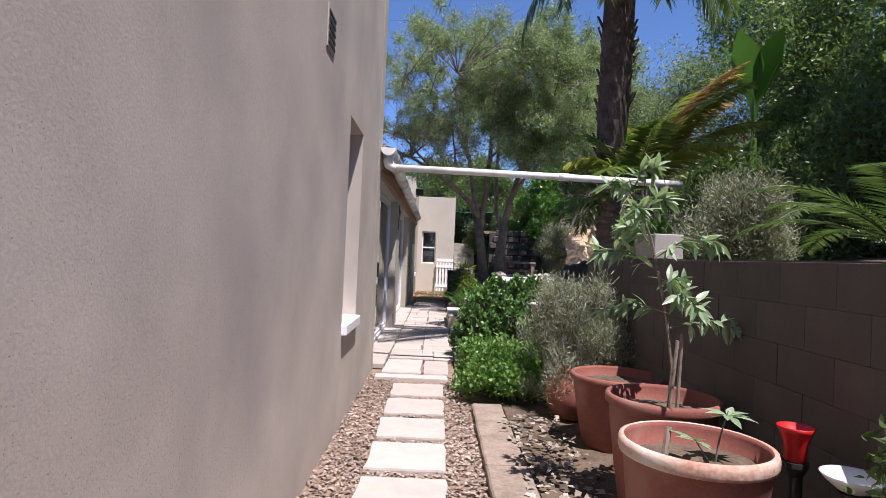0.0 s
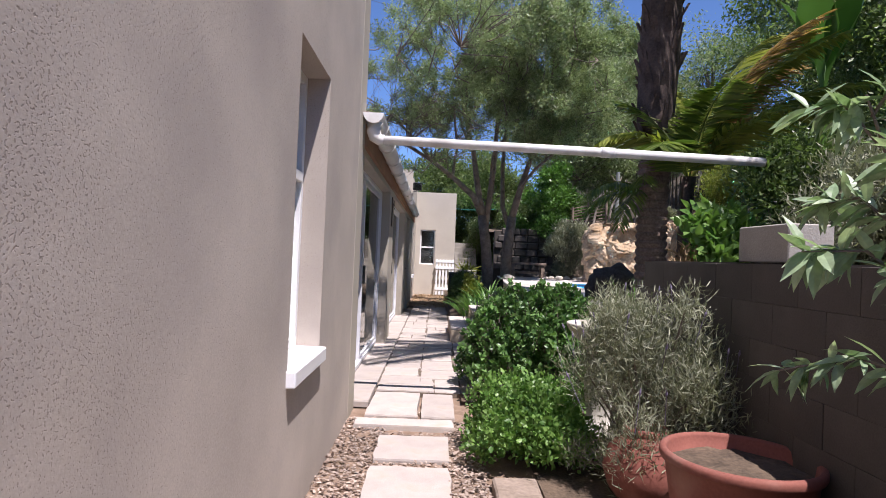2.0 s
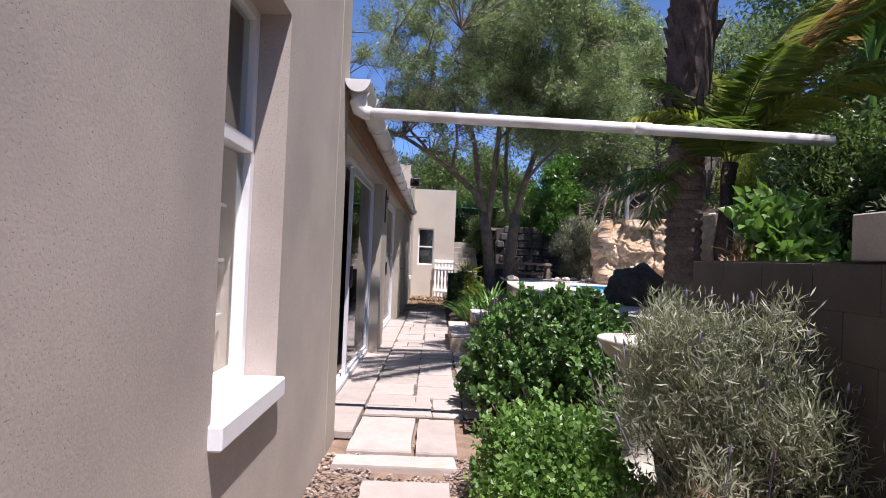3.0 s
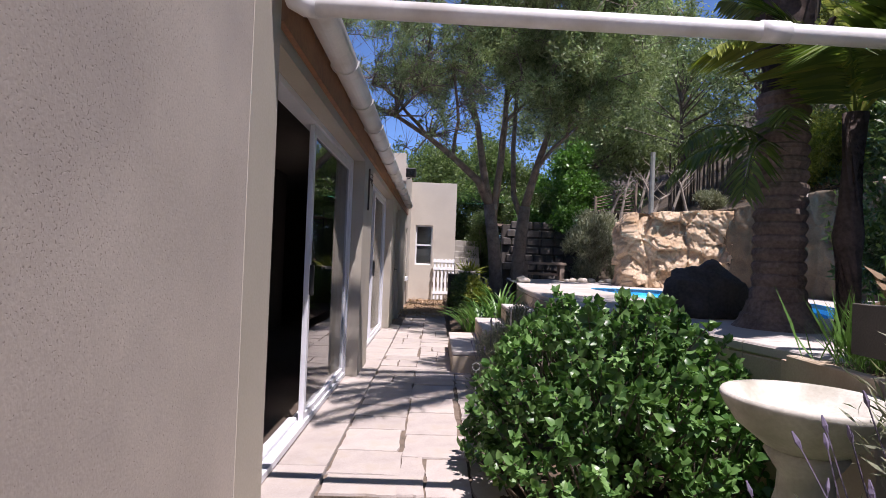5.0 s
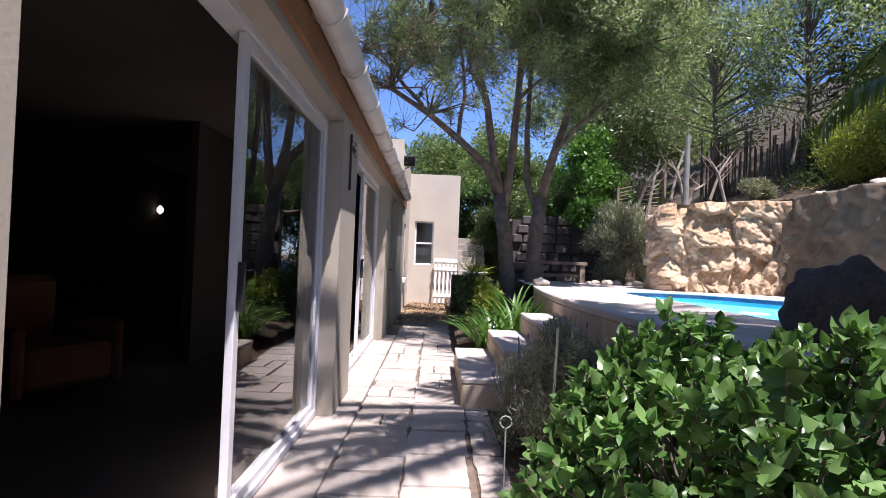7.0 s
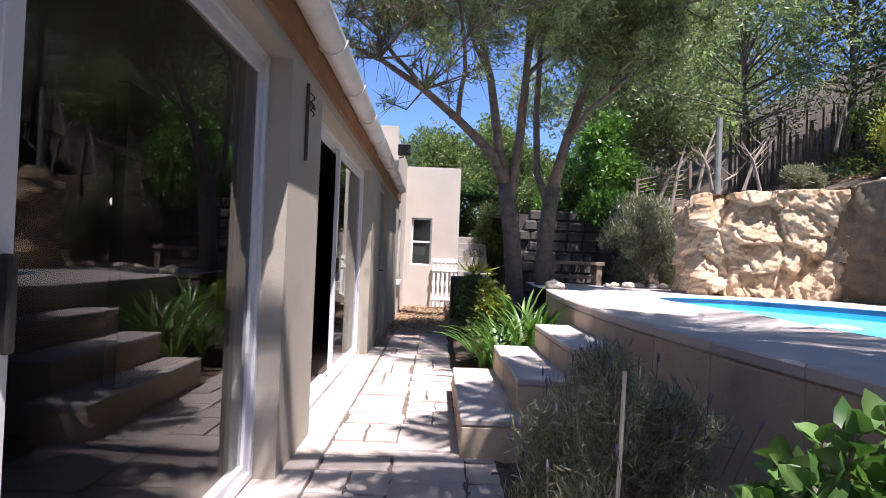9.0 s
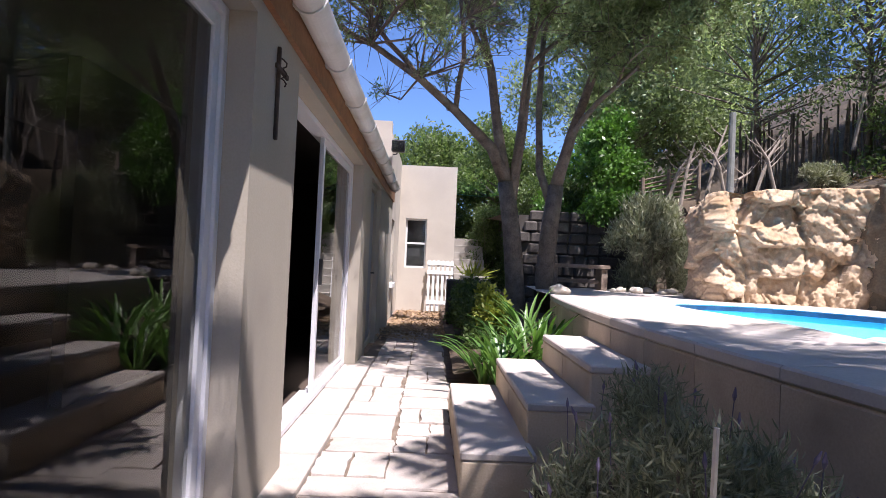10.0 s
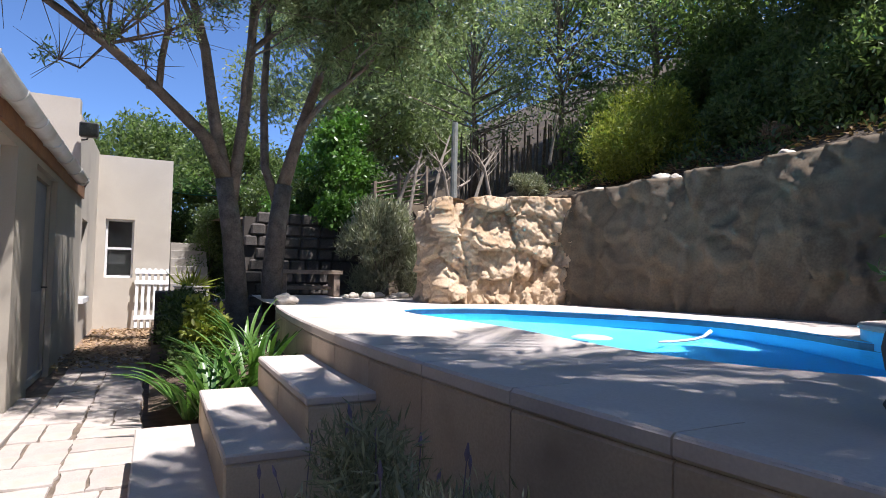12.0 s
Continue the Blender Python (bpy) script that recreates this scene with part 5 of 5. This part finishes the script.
cyc = base("cycad", (3.5, 3.7, 1.35), "low cycad with arching dark fronds", "plant")
for k in range(13):
    frond("frond", cyc, (0, 0, 0.15), 90 + k * 26, 30 + (k * 17) % 30, 1.2, 80, DARKLEAF, 990 + k, 44, 0.2, 0.01, 0.3)
ban = base("banana_plant", (5.3, 9.1, 2.3), "banana plant with tall paddle leaves", "plant")
for k in range(5):
    a = k * 1.25
    bm = bmesh.new()
    rows = []
    for i in range(9):
        f = i / 8
        c = Vector((math.cos(a) * 0.55 * f * f, math.sin(a) * 0.55 * f * f, 1.0 + 2.2 * f - 0.35 * f ** 3))
        w = 0.26 * math.sin(math.pi * max(0.02, min(0.99, f * 1.5 - 0.5))) if f > 0.34 else 0.02
        s = Vector((-math.sin(a), math.cos(a), 0)) * w
        rows.append([bm.verts.new(c - s), bm.verts.new(c - Vector((0, 0, w * 0.3))), bm.verts.new(c + s)])
    for r0, r1 in zip(rows, rows[1:]):
        for q in (0, 1):
            bm.faces.new((r0[q], r0[q + 1], r1[q + 1], r1[q]))
    part("leaf", bm, GREEN, ban, smooth=True)
part("stem", tube([(0, 0, -1.45), (0, 0, 1.2)], [0.12, 0.06], 10), GREEN, ban)

# ---- things ----
PALECYAN = mat("pale cyan", (0.45, 0.72, 0.75), (0.55, 0.8, 0.82), 3, 0.4, 0.05, 30)
pf = base("light_spot_disc", (3.42, 11.42, deck_z - 0.075), "pale blue disc imitating a light reflection in the pool", "float")
part("disc", lathe([(0.02, 0.0), (0.12, 0.0), (0.15, 0.012), (0.15, 0.018), (0.12, 0.028), (0.02, 0.03)], 24), PALECYAN, pf, smooth=True)
hose = tagged(obj("pool_hose", tube([(3.66, 11.02, 0), (3.8, 10.99, 0.004), (4.0, 11.02, 0.006), (4.2, 11.1, 0.012), (4.35, 11.16, 0.04)], [0.008, 0.010, 0.010, 0.011, 0.018], 8), WHITE), "white pool cleaner hose floating on the water", "hose")
hose.location = (0, 0, deck_z - 0.055)
bm = bmesh.new()
bmesh.ops.create_icosphere(bm, subdivisions=4, radius=1)
for v in bm.verts:
    n = noise.fractal(v.co * 1.1 + Vector((4, 0, 0)), 0.9, 2.0, 5)
    v.co = Vector((v.co.x * 0.35, v.co.y * 0.2, v.co.z * 0.29)) * (1 + 0.3 * n)
bl = tagged(obj("boulder", bm, BOULDER, True), "large dark boulder on the pool deck", "boulder")
bl.location = (2.5, 8.82, deck_z + 0.15)


def stone(loc, r, seed, material, label, name="stone"):
    bm = bmesh.new()
    bmesh.ops.create_icosphere(bm, subdivisions=3, radius=1)
    for v in bm.verts:
        v.co = Vector((v.co.x * r, v.co.y * r * 0.8, v.co.z * r * 0.55)) * (1 + 0.35 * noise.noise(v.co * 1.7 + Vector((seed, 0, 0))))
    ob = tagged(obj(name, bm, material, True), label, "stone", "pale stones on the deck")
    ob.location = (loc[0], loc[1], loc[2] + r * 0.42)
    return ob


PALESTONE = mat("pale stone", (0.42, 0.38, 0.33), (0.58, 0.53, 0.46), 5, 0.95, 0.5, 60)
stone((1.88, 14.7, deck_z), 0.13, 1, PALESTONE, "rounded pale stone at the deck's edge")
for k in range(9):
    stone((3.05 + k * 0.13 + (k % 3) * 0.03, 16.3 + 0.12 * math.sin(k * 2.1), deck_z), 0.06 + 0.05 * ((k * 7) % 5) / 5, k + 3, PALESTONE, "pale angular stone beside the shrub")


def pot(loc, r, h, label, crust=False):
    p = base("flower_pot", loc, label, "plant pot", "terracotta pots")
    prof = [(r * 0.66, 0), (r * 0.70, 0.02), (r * 0.80, h * 0.35), (r * 0.90, h * 0.75), (r * 0.93, h * 0.905), (r * 0.985, h * 0.915), (r * 1.0, h * 0.935), (r * 1.0, h * 0.97), (r * 0.985, h * 0.995), (r * 0.95, h), (r * 0.92, h * 0.995), (r * 0.90, h * 0.97), (r * 0.88, h * 0.80), (r * 0.1, h * 0.79)]
    part("body", lathe(prof[:6] + prof[9:], 48), TERRA, p, smooth=True)
    part("rim", lathe([(r * 0.94, h * 0.907)] + prof[5:10] + [(r * 0.93, h * 1.002), (r * 0.905, h * 0.97), (r * 0.9, h * 0.91)], 48, closed=False), CRUST if crust else TERRA, p, "pale crusted rim" if crust else "", smooth=True)
    bm = lathe([(r * 0.84, h * 0.81), (r * 0.885, h * 0.865), (r * 0.6, h * 0.88), (r * 0.3, h * 0.895), (0.02, h * 0.89)], 32)
    for v in bm.verts:
        v.co.z += 0.012 * noise.noise(v.co * 22)
    part("soil", bm, SOIL, p)
    return p


CRUST = mat("crusted terracotta", (0.38, 0.17, 0.11), (0.56, 0.44, 0.36), 9, 0.9, 0.4, 60, stain=(0.62, 0.54, 0.47), stain_scale=6)
pot((1.29, 2.0, 0), 0.295, 0.66, "wide terracotta pot with pale crusted rim", True)
pot((1.52, 2.92, 0), 0.31, 0.63, "terracotta pot holding a young sapling")
pot((1.61, 4.02, 0), 0.34, 0.53, "terracotta pot in dappled shade")
jar = base("clay_jar", (1.45, 4.72, 0), "round-bellied terracotta jar under the lavender", "jar")
part("body", lathe([(0.10, 0), (0.14, 0.01), (0.21, 0.10), (0.24, 0.2), (0.21, 0.31), (0.14, 0.385), (0.12, 0.41), (0.135, 0.435), (0.10, 0.44), (0.09, 0.40), (0.02, 0.39)], 36), TERRA, jar, smooth=True)

sap = base("sapling", (1.52, 2.86, 0.49), "slender sapling with pale drooping leaves in a pot", "sapling")
rng = np.random.default_rng(55)
part("stem", tube([(0, 0, -0.02), (0.02, 0, 0.3), (-0.02, 0.02, 0.62), (-0.12, 0, 1.0), (-0.26, -0.02, 1.32)], [0.011, 0.010, 0.009, 0.007, 0.003], 6), BARK, sap)
twigs = []
for k in range(11):
    z = 0.52 + 0.075 * k
    a = k * 2.4
    o = Vector((0.0 - 0.24 * max(0, (z - 0.6)) / 0.7, 0, z))
    ln = 0.47 - 0.028 * k if k < 8 else 0.17
    e = o + Vector((math.cos(a) * ln, math.sin(a) * ln * 0.8, 0.10 - (0.12 if k < 4 else 0)))
    m = (o + e) / 2 + Vector((0, 0, 0.06))
    part("twig", tube([o, m, e], [0.005, 0.004, 0.002], 5), BARK, sap)
    twigs.append((o, m, e))
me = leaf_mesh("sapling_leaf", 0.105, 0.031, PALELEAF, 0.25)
for o, m, e in twigs:
    for j in range(40):
        f = rng.uniform(0.2, 1.0)
        at = o.lerp(m, f * 2) if f < 0.5 else m.lerp(e, f * 2 - 1)
        d = (e - o).normalized() * 0.6 + Vector(rng.normal(size=3)) * 0.6 + Vector((0, 0, -0.35))
        set_leaf(me, "leaf", sap, at, d, 1, rng.uniform(0.7, 1.2), rng.uniform(-50, 50))
for x, y, h, lean in ((1.56, 2.84, 0.98, 0.02), (1.49, 2.80, 0.95, 0.05)):
    st = tagged(obj("stake", tube([(0, 0, -0.15), (lean, 0, h - 0.49)], [0.011, 0.010], 7), SLEEPER), "thin weathered stake in the pot's soil", "stake")
    st.location = (x, y, 0.49)
st = tagged(obj("stake", tube([(0, 0, -0.1), (0.05, 0.05, 0.19)], [0.014, 0.013], 7), SLEEPER), "short grey stake in the front pot", "stake")
st.location = (1.13, 1.95, 0.52)
weed = base("seedling", (1.34, 1.95, 0.57), "small leafy seedling in the front pot", "plant")
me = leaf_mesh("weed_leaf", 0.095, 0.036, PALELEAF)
bm = tube([(0, 0, -0.02), (0.02, 0, 0.12), (0.06, 0.02, 0.22)], [0.005, 0.004, 0.002], 5)
tube([(0, 0, 0), (-0.07, 0.0, 0.1)], [0.004, 0.002], 5, bm)
part("stem", bm, BARK, weed)
for k in range(16):
    a = k * 2.4
    at = (0.06, 0.02, 0.2) if k < 9 else (-0.07, 0, 0.1)
    set_leaf(me, "leaf", weed, at, (math.cos(a), math.sin(a), rng.uniform(-0.2, 0.6)), 1, rng.uniform(0.7, 1.2), 0)

RED = mat("red glazed clay", (0.42, 0.01, 0.012), (0.55, 0.02, 0.02), 4, 0.35, 0.05, 40)
rp = base("red_pot", (1.72, 2.05, 0.58), "small bright red flared pot on a stand", "pot")
part("bowl", lathe([(0.036, 0), (0.042, 0.01), (0.045, 0.07), (0.062, 0.12), (0.072, 0.14), (0.064, 0.14), (0.04, 0.09), (0.01, 0.08)], 24), RED, rp, smooth=True)
sd = tagged(obj("pot_stand", lathe([(0.09, 0), (0.09, 0.02), (0.03, 0.05), (0.03, 0.52), (0.05, 0.56), (0.05, 0.579)], 16), BLACK), "dark iron pedestal stand", "stand")
sd.location = (1.72, 2.05, 0)
wd = base("white_dish", (1.72, 1.72, 0.585), "shallow white glazed dish on a low stand", "dish")
part("bowl", lathe([(0.03, 0), (0.05, 0.008), (0.09, 0.04), (0.105, 0.06), (0.095, 0.06), (0.05, 0.02), (0.01, 0.016)], 28), WHITE, wd, smooth=True)
ws = tagged(obj("pot_stand", lathe([(0.08, 0), (0.08, 0.02), (0.025, 0.05), (0.025, 0.54), (0.05, 0.57), (0.05, 0.584)], 16), BLACK), "dark iron stand under a white dish", "stand")
ws.location = (1.72, 1.72, 0)

bb = base("bird_bath", (1.54, 6.0, 0), "pale stone pedestal bird bath", "bird bath")
BATH = mat("cast stone", (0.46, 0.43, 0.37), (0.62, 0.59, 0.52), 6, 0.9, 0.3, 70, stain=(0.3, 0.28, 0.22), stain_scale=4)
part("pedestal", lathe([(0.18, 0), (0.18, 0.06), (0.13, 0.09), (0.09, 0.16), (0.11, 0.3), (0.125, 0.42), (0.09, 0.55), (0.085, 0.62), (0.13, 0.69), (0.1, 0.71)], 28), BATH, bb, smooth=True)
part("bowl", lathe([(0.08, 0.69), (0.13, 0.71), (0.22, 0.78), (0.265, 0.85), (0.275, 0.872), (0.268, 0.885), (0.242, 0.88), (0.20, 0.82), (0.1, 0.785), (0.02, 0.78)], 40), BATH, bb, smooth=True)

tagged(obj("planter_soil", box((1.92, 6.12, -0.1), (4.4, 6.655, 0.90)), SOIL), "soil of the planter beside the deck", "ground", kind="structure")
tagged(obj("planter_edge", box((1.86, 6.105, -0.1), (1.918, 6.65, 0.93), 0.006), STONE), "stone edge of the planter", "wall", kind="structure")
gr = base("grass_tuft", (2.1, 6.4, 0.9), "tuft of long green grass in the planter", "grass")
rng = np.random.default_rng(71)
pts = np.column_stack([rng.normal(0, 0.1, 260), rng.normal(0, 0.08, 260), np.zeros(260)])
leaf_cloud("grass", pts, np.array((0, 0, 1.6)), 0.28, 0.010, STRAP, gr, rng, "slim", 0.5)

bn = base("bench", (2.65, 16.9, deck_z), "dark weathered timber bench on the deck", "bench")
part("seat", box((-0.48, -0.2, 0.34), (0.48, 0.2, 0.40), 0.006), SLEEPER, bn)
for sx in (-0.40, 0.40):
    part("leg", box((sx - 0.05, -0.17, 0), (sx + 0.05, 0.17, 0.34), 0.006), SLEEPER, bn)
part("stretcher", box((-0.35, -0.03, 0.1), (0.35, 0.03, 0.16), 0.004), SLEEPER, bn)

gt = base("gate", (0.5, 22.0, 0.0), "white slatted timber gate leaning on the wall", "gate")
for k in range(6):
    part("slat", box((-0.31 + k * 0.115, -0.012, 0.03), (-0.31 + k * 0.115 + 0.06, 0.012, 1.30), 0.003), WHITE, gt)
for z in (0.2, 0.95, 1.18):
    part("rail", box((-0.33, -0.035, z), (0.33, -0.0125, z + 0.09), 0.003), WHITE, gt)
gt.matrix_world = pose(0.52, 21.95, -0.02, -8, 0, 0)

# stone stairs beyond the end wall
for k in range(10):
    st = base("stair", (1.32, 21.9 + 0.28 * k, -0.05), "grey stone stair rising beside the house", "step", "garden stairs")
    part("tread", box((-0.42, -0.02, 0.0), (0.42, 0.32, 0.19 + 0.2 * k), 0.01), CONCRETE, st)
tagged(obj("wall_pier", box((0.58, 17.6, -0.05), (0.96, 18.3, 0.93), 0.01), SHADED_BLOCK), "low dark stone pier in the border", "wall", kind="structure")
pl = base("planter", (1.15, 19.0, 0.35), "square white planter with spiky plant", "planter")
part("box", lathe([(0.20, 0), (0.28, 0.6), (0.30, 0.62), (0.28, 0.64), (0.25, 0.6), (0.02, 0.58)], 4), BATH, pl)
pts = np.column_stack([rng.normal(0, 0.06, 80), rng.normal(0, 0.06, 80), np.full(80, 0.6)])
leaf_cloud("leaves", pts, np.array((0, 0, 0.8)), 0.4, 0.03, YELLOWGREEN, pl, rng, "slim", 0.8)
TEAL = mat("teal shade net", (0.02, 0.20, 0.17), (0.03, 0.27, 0.23), 3, 0.8, 0.1, 200)
sh = base("shade_canopy", (1.6, 26.5, 3.3), "teal shade net stretched on thin posts", "canopy")
bm = bmesh.new()
g = [[bm.verts.new((x, y, 0.25 - 0.10 * math.sin(math.pi * (x + 1.2) / 2.4) + 0.1 * y)) for y in (-0.8, 0, 0.8)] for x in lin(-1.2, 1.2, 8)]
for a, b in zip(g, g[1:]):
    for q in (0, 1):
        bm.faces.new((a[q], b[q], b[q + 1], a[q + 1]))
part("net", bm, TEAL, sh)
for x in (-1.2, 1.2):
    part("post", tube([(x, 0, -3.3), (x, 0, 0.25)], [0.025, 0.025], 8), BLACK, sh)

# fences on the bank
lath = base("lath_fence", (5.0, 17.4, 2.45), "rough brown lath fence along the bank", "fence")
rng = np.random.default_rng(77)
for k in range(95):
    f = k / 94
    x, y, z = 1.0 + 5.2 * f, 0.9 - 2.6 * f * f, 0.2 + 1.0 * f
    h = rng.uniform(1.0, 1.6)
    part("lath", tube([(x, y, z - 0.4), (x + rng.normal() * 0.03, y, z + h)], [0.024, 0.018], 5), FENCE, lath)
rail = base("rail_fence", (4.0, 17.75, 2.25), "leaning low fence of weathered poles", "fence")
for k in range(7):
    part("rail", tube([(0.05, 0.4, 0.18 + k * 0.075 + rng.normal() * 0.01), (0.95, 0.0, 0.32 + k * 0.09 + rng.normal() * 0.01)], [0.02, 0.018], 6), SLEEPER, rail)
for x, y, h in ((0.1, 0.38, 0.7), (0.5, 0.2, 0.85), (0.95, -0.02, 1.0)):
    part("post", tube([(x, y - 0.04, -0.5), (x, y - 0.04, h)], [0.035, 0.032], 7), SLEEPER, rail)
PALEWOOD = mat("bleached dead wood", (0.24, 0.20, 0.165), (0.40, 0.35, 0.30), 9, 0.95, 0.5, 40)
GREYPOST = mat("grey post", (0.2, 0.22, 0.21), (0.3, 0.31, 0.3), 6, 0.9, 0.4, 50)
po = tagged(obj("post", tube([(0, 0, -0.4), (0.01, 0, 1.25)], [0.055, 0.05], 9), GREYPOST), "grey-green timber post above the rock face", "post")
po.location = (4.84, 16.4, 2.5)
for k, (x, y, z, dx, dz) in enumerate(((4.3, 17.5, 2.6, 0.5, 0.8), (4.5, 17.4, 2.5, 0.25, 1.0), (4.9, 17.3, 2.7, 0.35, 1.1), (5.15, 17.1, 2.6, -0.3, 0.8), (5.1, 17.0, 2.6, 0.4, 0.35), (5.5, 16.9, 2.7, 0.5, 0.9), (5.75, 16.7, 2.7, -0.35, 0.75), (7.2, 17.0, 3.6, 0.3, 1.1))):
    bm = tube([(0, 0, -0.2), (dx * 0.45, 0, dz * 0.5 + 0.04), (dx, 0.05, dz)], [0.034, 0.026, 0.012], 7)
    for q in range(4):
        f = 0.35 + 0.15 * q
        o = Vector((dx * f, 0.02, dz * f))
        tube([o, o + Vector((0.16 * (-1) ** q, 0.05, 0.14)), o + Vector((0.3 * (-1) ** q, 0.02, 0.34))], [0.012, 0.008, 0.004], 5, bm, cap=False)
    br = tagged(obj("dead_branch", bm, PALEWOOD), "pale bare dead branch leaning on the fence", "branch", "dead branches")
    br.location = (x, y, z)
for k, f in enumerate((0.02, 0.07, 0.1, 0.3, 0.34, 0.62, 0.95)):
    stone((5.75 + 1.1 * f, 14.5 - 4.2 * f, 2.33 + 0.36 * f), 0.09 + 0.06 * ((k * 5) % 4) / 4, k + 30, PALESTONE, "pale coping stone on the wall top")

# iron cross, flood light, hook, cane
cr = base("wall_cross", (WALL_X1, 10.42, 1.80), "dark iron cross hung on the plaster", "cross")
part("upright", box((0.0, -0.011, 0.0), (0.018, 0.011, 0.46), 0.003), RUST, cr)
part("crossbar", box((0.019, -0.105, 0.325), (0.034, 0.105, 0.35), 0.003), RUST, cr)
part("spiral", tube([(0.036 + 0.012 * math.sin(i * 1.3), 0.022 * math.cos(i * 1.3), 0.27 + i * 0.010) for i in range(14)], [0.004] * 14, 5), RUST, cr)
fl = base("flood_light", (-0.56, 18.82, 3.42), "black flood light on the parapet corner", "flood light")
part("housing", box((-0.02, -0.16, -0.10), (0.24, -0.02, 0.13), 0.02), BLACK, fl)
part("lens", box((0.0, -0.166, -0.08), (0.22, -0.161, 0.11)), GLASS, fl)
part("bracket", tube([(0, 0.08, -0.12), (0.08, 0.0, -0.12), (0.1, -0.06, -0.06)], [0.014] * 3, 6), BLACK, fl)
hk = tagged(obj("garden_hook", tube([(0, 0, -0.05), (0, 0, 0.44)] + [(0.03 * math.sin(a), 0, 0.47 - 0.03 * math.cos(a)) for a in lin(0.3, 6.0, 10)], [0.004] * 13, 6), GREYPOST), "thin iron rod with looped end in the bed", "rod")
hk.location = (0.60, 8.55, 0.0)
cn = tagged(obj("cane", tube([(0, 0, -0.05), (0.03, 0.02, 0.92)], [0.008, 0.007], 6), PALESTONE), "pale garden cane standing in the lavender", "cane")
cn.location = (0.86, 8.75, 0.0)

# inside the room
BULB = glow_mat("lamp glow", (1.0, 0.9, 0.75), 0.8)
lm = base("wall_lamp", (-4.5, 15.4, 1.89), "small glowing wall lamp in the dark room", "lamp")
part("bulb", lathe([(0.01, -0.07), (0.05, -0.03), (0.055, 0.02), (0.02, 0.07), (0.01, 0.075)], 16), BULB, lm, smooth=True).location = (0.08, 0, 0)
part("arm", tube([(0, 0, -0.08), (0.08, 0, -0.08)], [0.012, 0.012], 6), BLACK, lm)
SOFA = mat("russet cloth", (0.09, 0.028, 0.018), (0.12, 0.04, 0.025), 4, 0.9, 0.3, 120)
so = base("armchair", (-2.8, 10.2, 0.05), "russet upholstered armchair in the dim room", "armchair", rz=70)
part("seat", box((-0.35, -0.35, 0.15), (0.35, 0.35, 0.45), 0.04), SOFA, so)
part("backrest", box((-0.35, 0.30, 0.15), (0.35, 0.48, 0.95), 0.05), SOFA, so)
for sx in (-0.45, 0.36):
    part("armrest", box((sx, -0.35, 0.1), (sx + 0.09, 0.45, 0.62), 0.03), SOFA, so)

# timber sleepers, wall blocks and loose chips
sl = tagged(new("path_edging"), "weathered timber sleepers edging the path", "edging", kind="structure")
for k, (y0, y1) in enumerate(((-2.2, -0.2), (-0.18, 1.5), (1.52, 3.41), (3.44, 4.95))):
    bm = box((0.60, y0, -0.08), (0.87, y1, 0.035), 0.012)
    bmesh.ops.subdivide_edges(bm, edges=[e for e in bm.edges if e.calc_length() > 1], cuts=14)
    for v in bm.verts:
        v.co += Vector((0.008 * noise.noise(v.co * 5), 0, 0.006 * noise.noise(v.co * 4 + Vector((3, 0, 0)))))
    part("sleeper", bm, SLEEPER, sl)
for row in range(7):
    for k in range(17):
        y0 = -0.7 + k * 0.40 + (0.2 if row % 2 else 0)
        bm = box((0, 0.0015, 0), (0.053, 0.3985, 0.1975), 0.0015)
        ob = part("block", bm, SHADED_BLOCK, garden)
        ob.location = (1.90 + 0.0008 * ((row * 3 + k * 5) % 4), y0, 0.002 + row * 0.1985)
rng = np.random.default_rng(5)
n = 15000
cx = np.where(rng.random(n) < 0.5, rng.uniform(-0.5, -0.14, n), rng.uniform(0.33, 0.6, n))
gap = rng.random(n) < 0.15
cx = np.where(gap, rng.uniform(-0.2, 0.36, n), cx)
cy = rng.uniform(-1.0, 6.3, n)
k = np.floor((cy + 2.45) / 0.645)
cy = np.where(gap, -2.45 + 0.645 * k + 0.645 - rng.uniform(0.0, 0.13, n), cy)
pts = np.column_stack([cx, cy, rng.uniform(-0.035, -0.01, n)])
chips = leaf_cloud("bark_chips", pts, np.zeros((n, 3)), 0.026, 0.016, GRAVEL, None, rng, "chip", 1.0, "", True)
tagged(chips, "brown bark chips and gravel round the stepping stones", "gravel", kind="stuff")
n = 2600
pts = np.column_stack([rng.uniform(-0.5, 0.55, n), rng.uniform(16.2, 22.2, n), rng.uniform(-0.03, 0.0, n)])
pts[:, 2] += np.where(pts[:, 1] < 17.6, 0.09, 0.0)
tagged(leaf_cloud("fallen_leaves", pts, np.zeros((n, 3)), 0.06, 0.03, DRYLITTER, None, rng, "chip", 1.0, "", True), "brown fallen leaves at the path's end", "leaves", kind="stuff")
n = 420
pts = np.column_stack([rng.uniform(0.8, 1.3, n), rng.uniform(2.0, 4.6, n), rng.uniform(0.03, 0.05, n)])
PALELITTER = leaf_mat("bleached litter", (0.15, 0.11, 0.08), (0.45, 0.40, 0.34), 0.8, 0.1)
tagged(leaf_cloud("leaf_debris", pts, np.zeros((n, 3)), 0.05, 0.03, PALELITTER, None, rng, "chip", 1.0, "", True), "bleached leaf debris beside the pots", "leaves", kind="stuff")
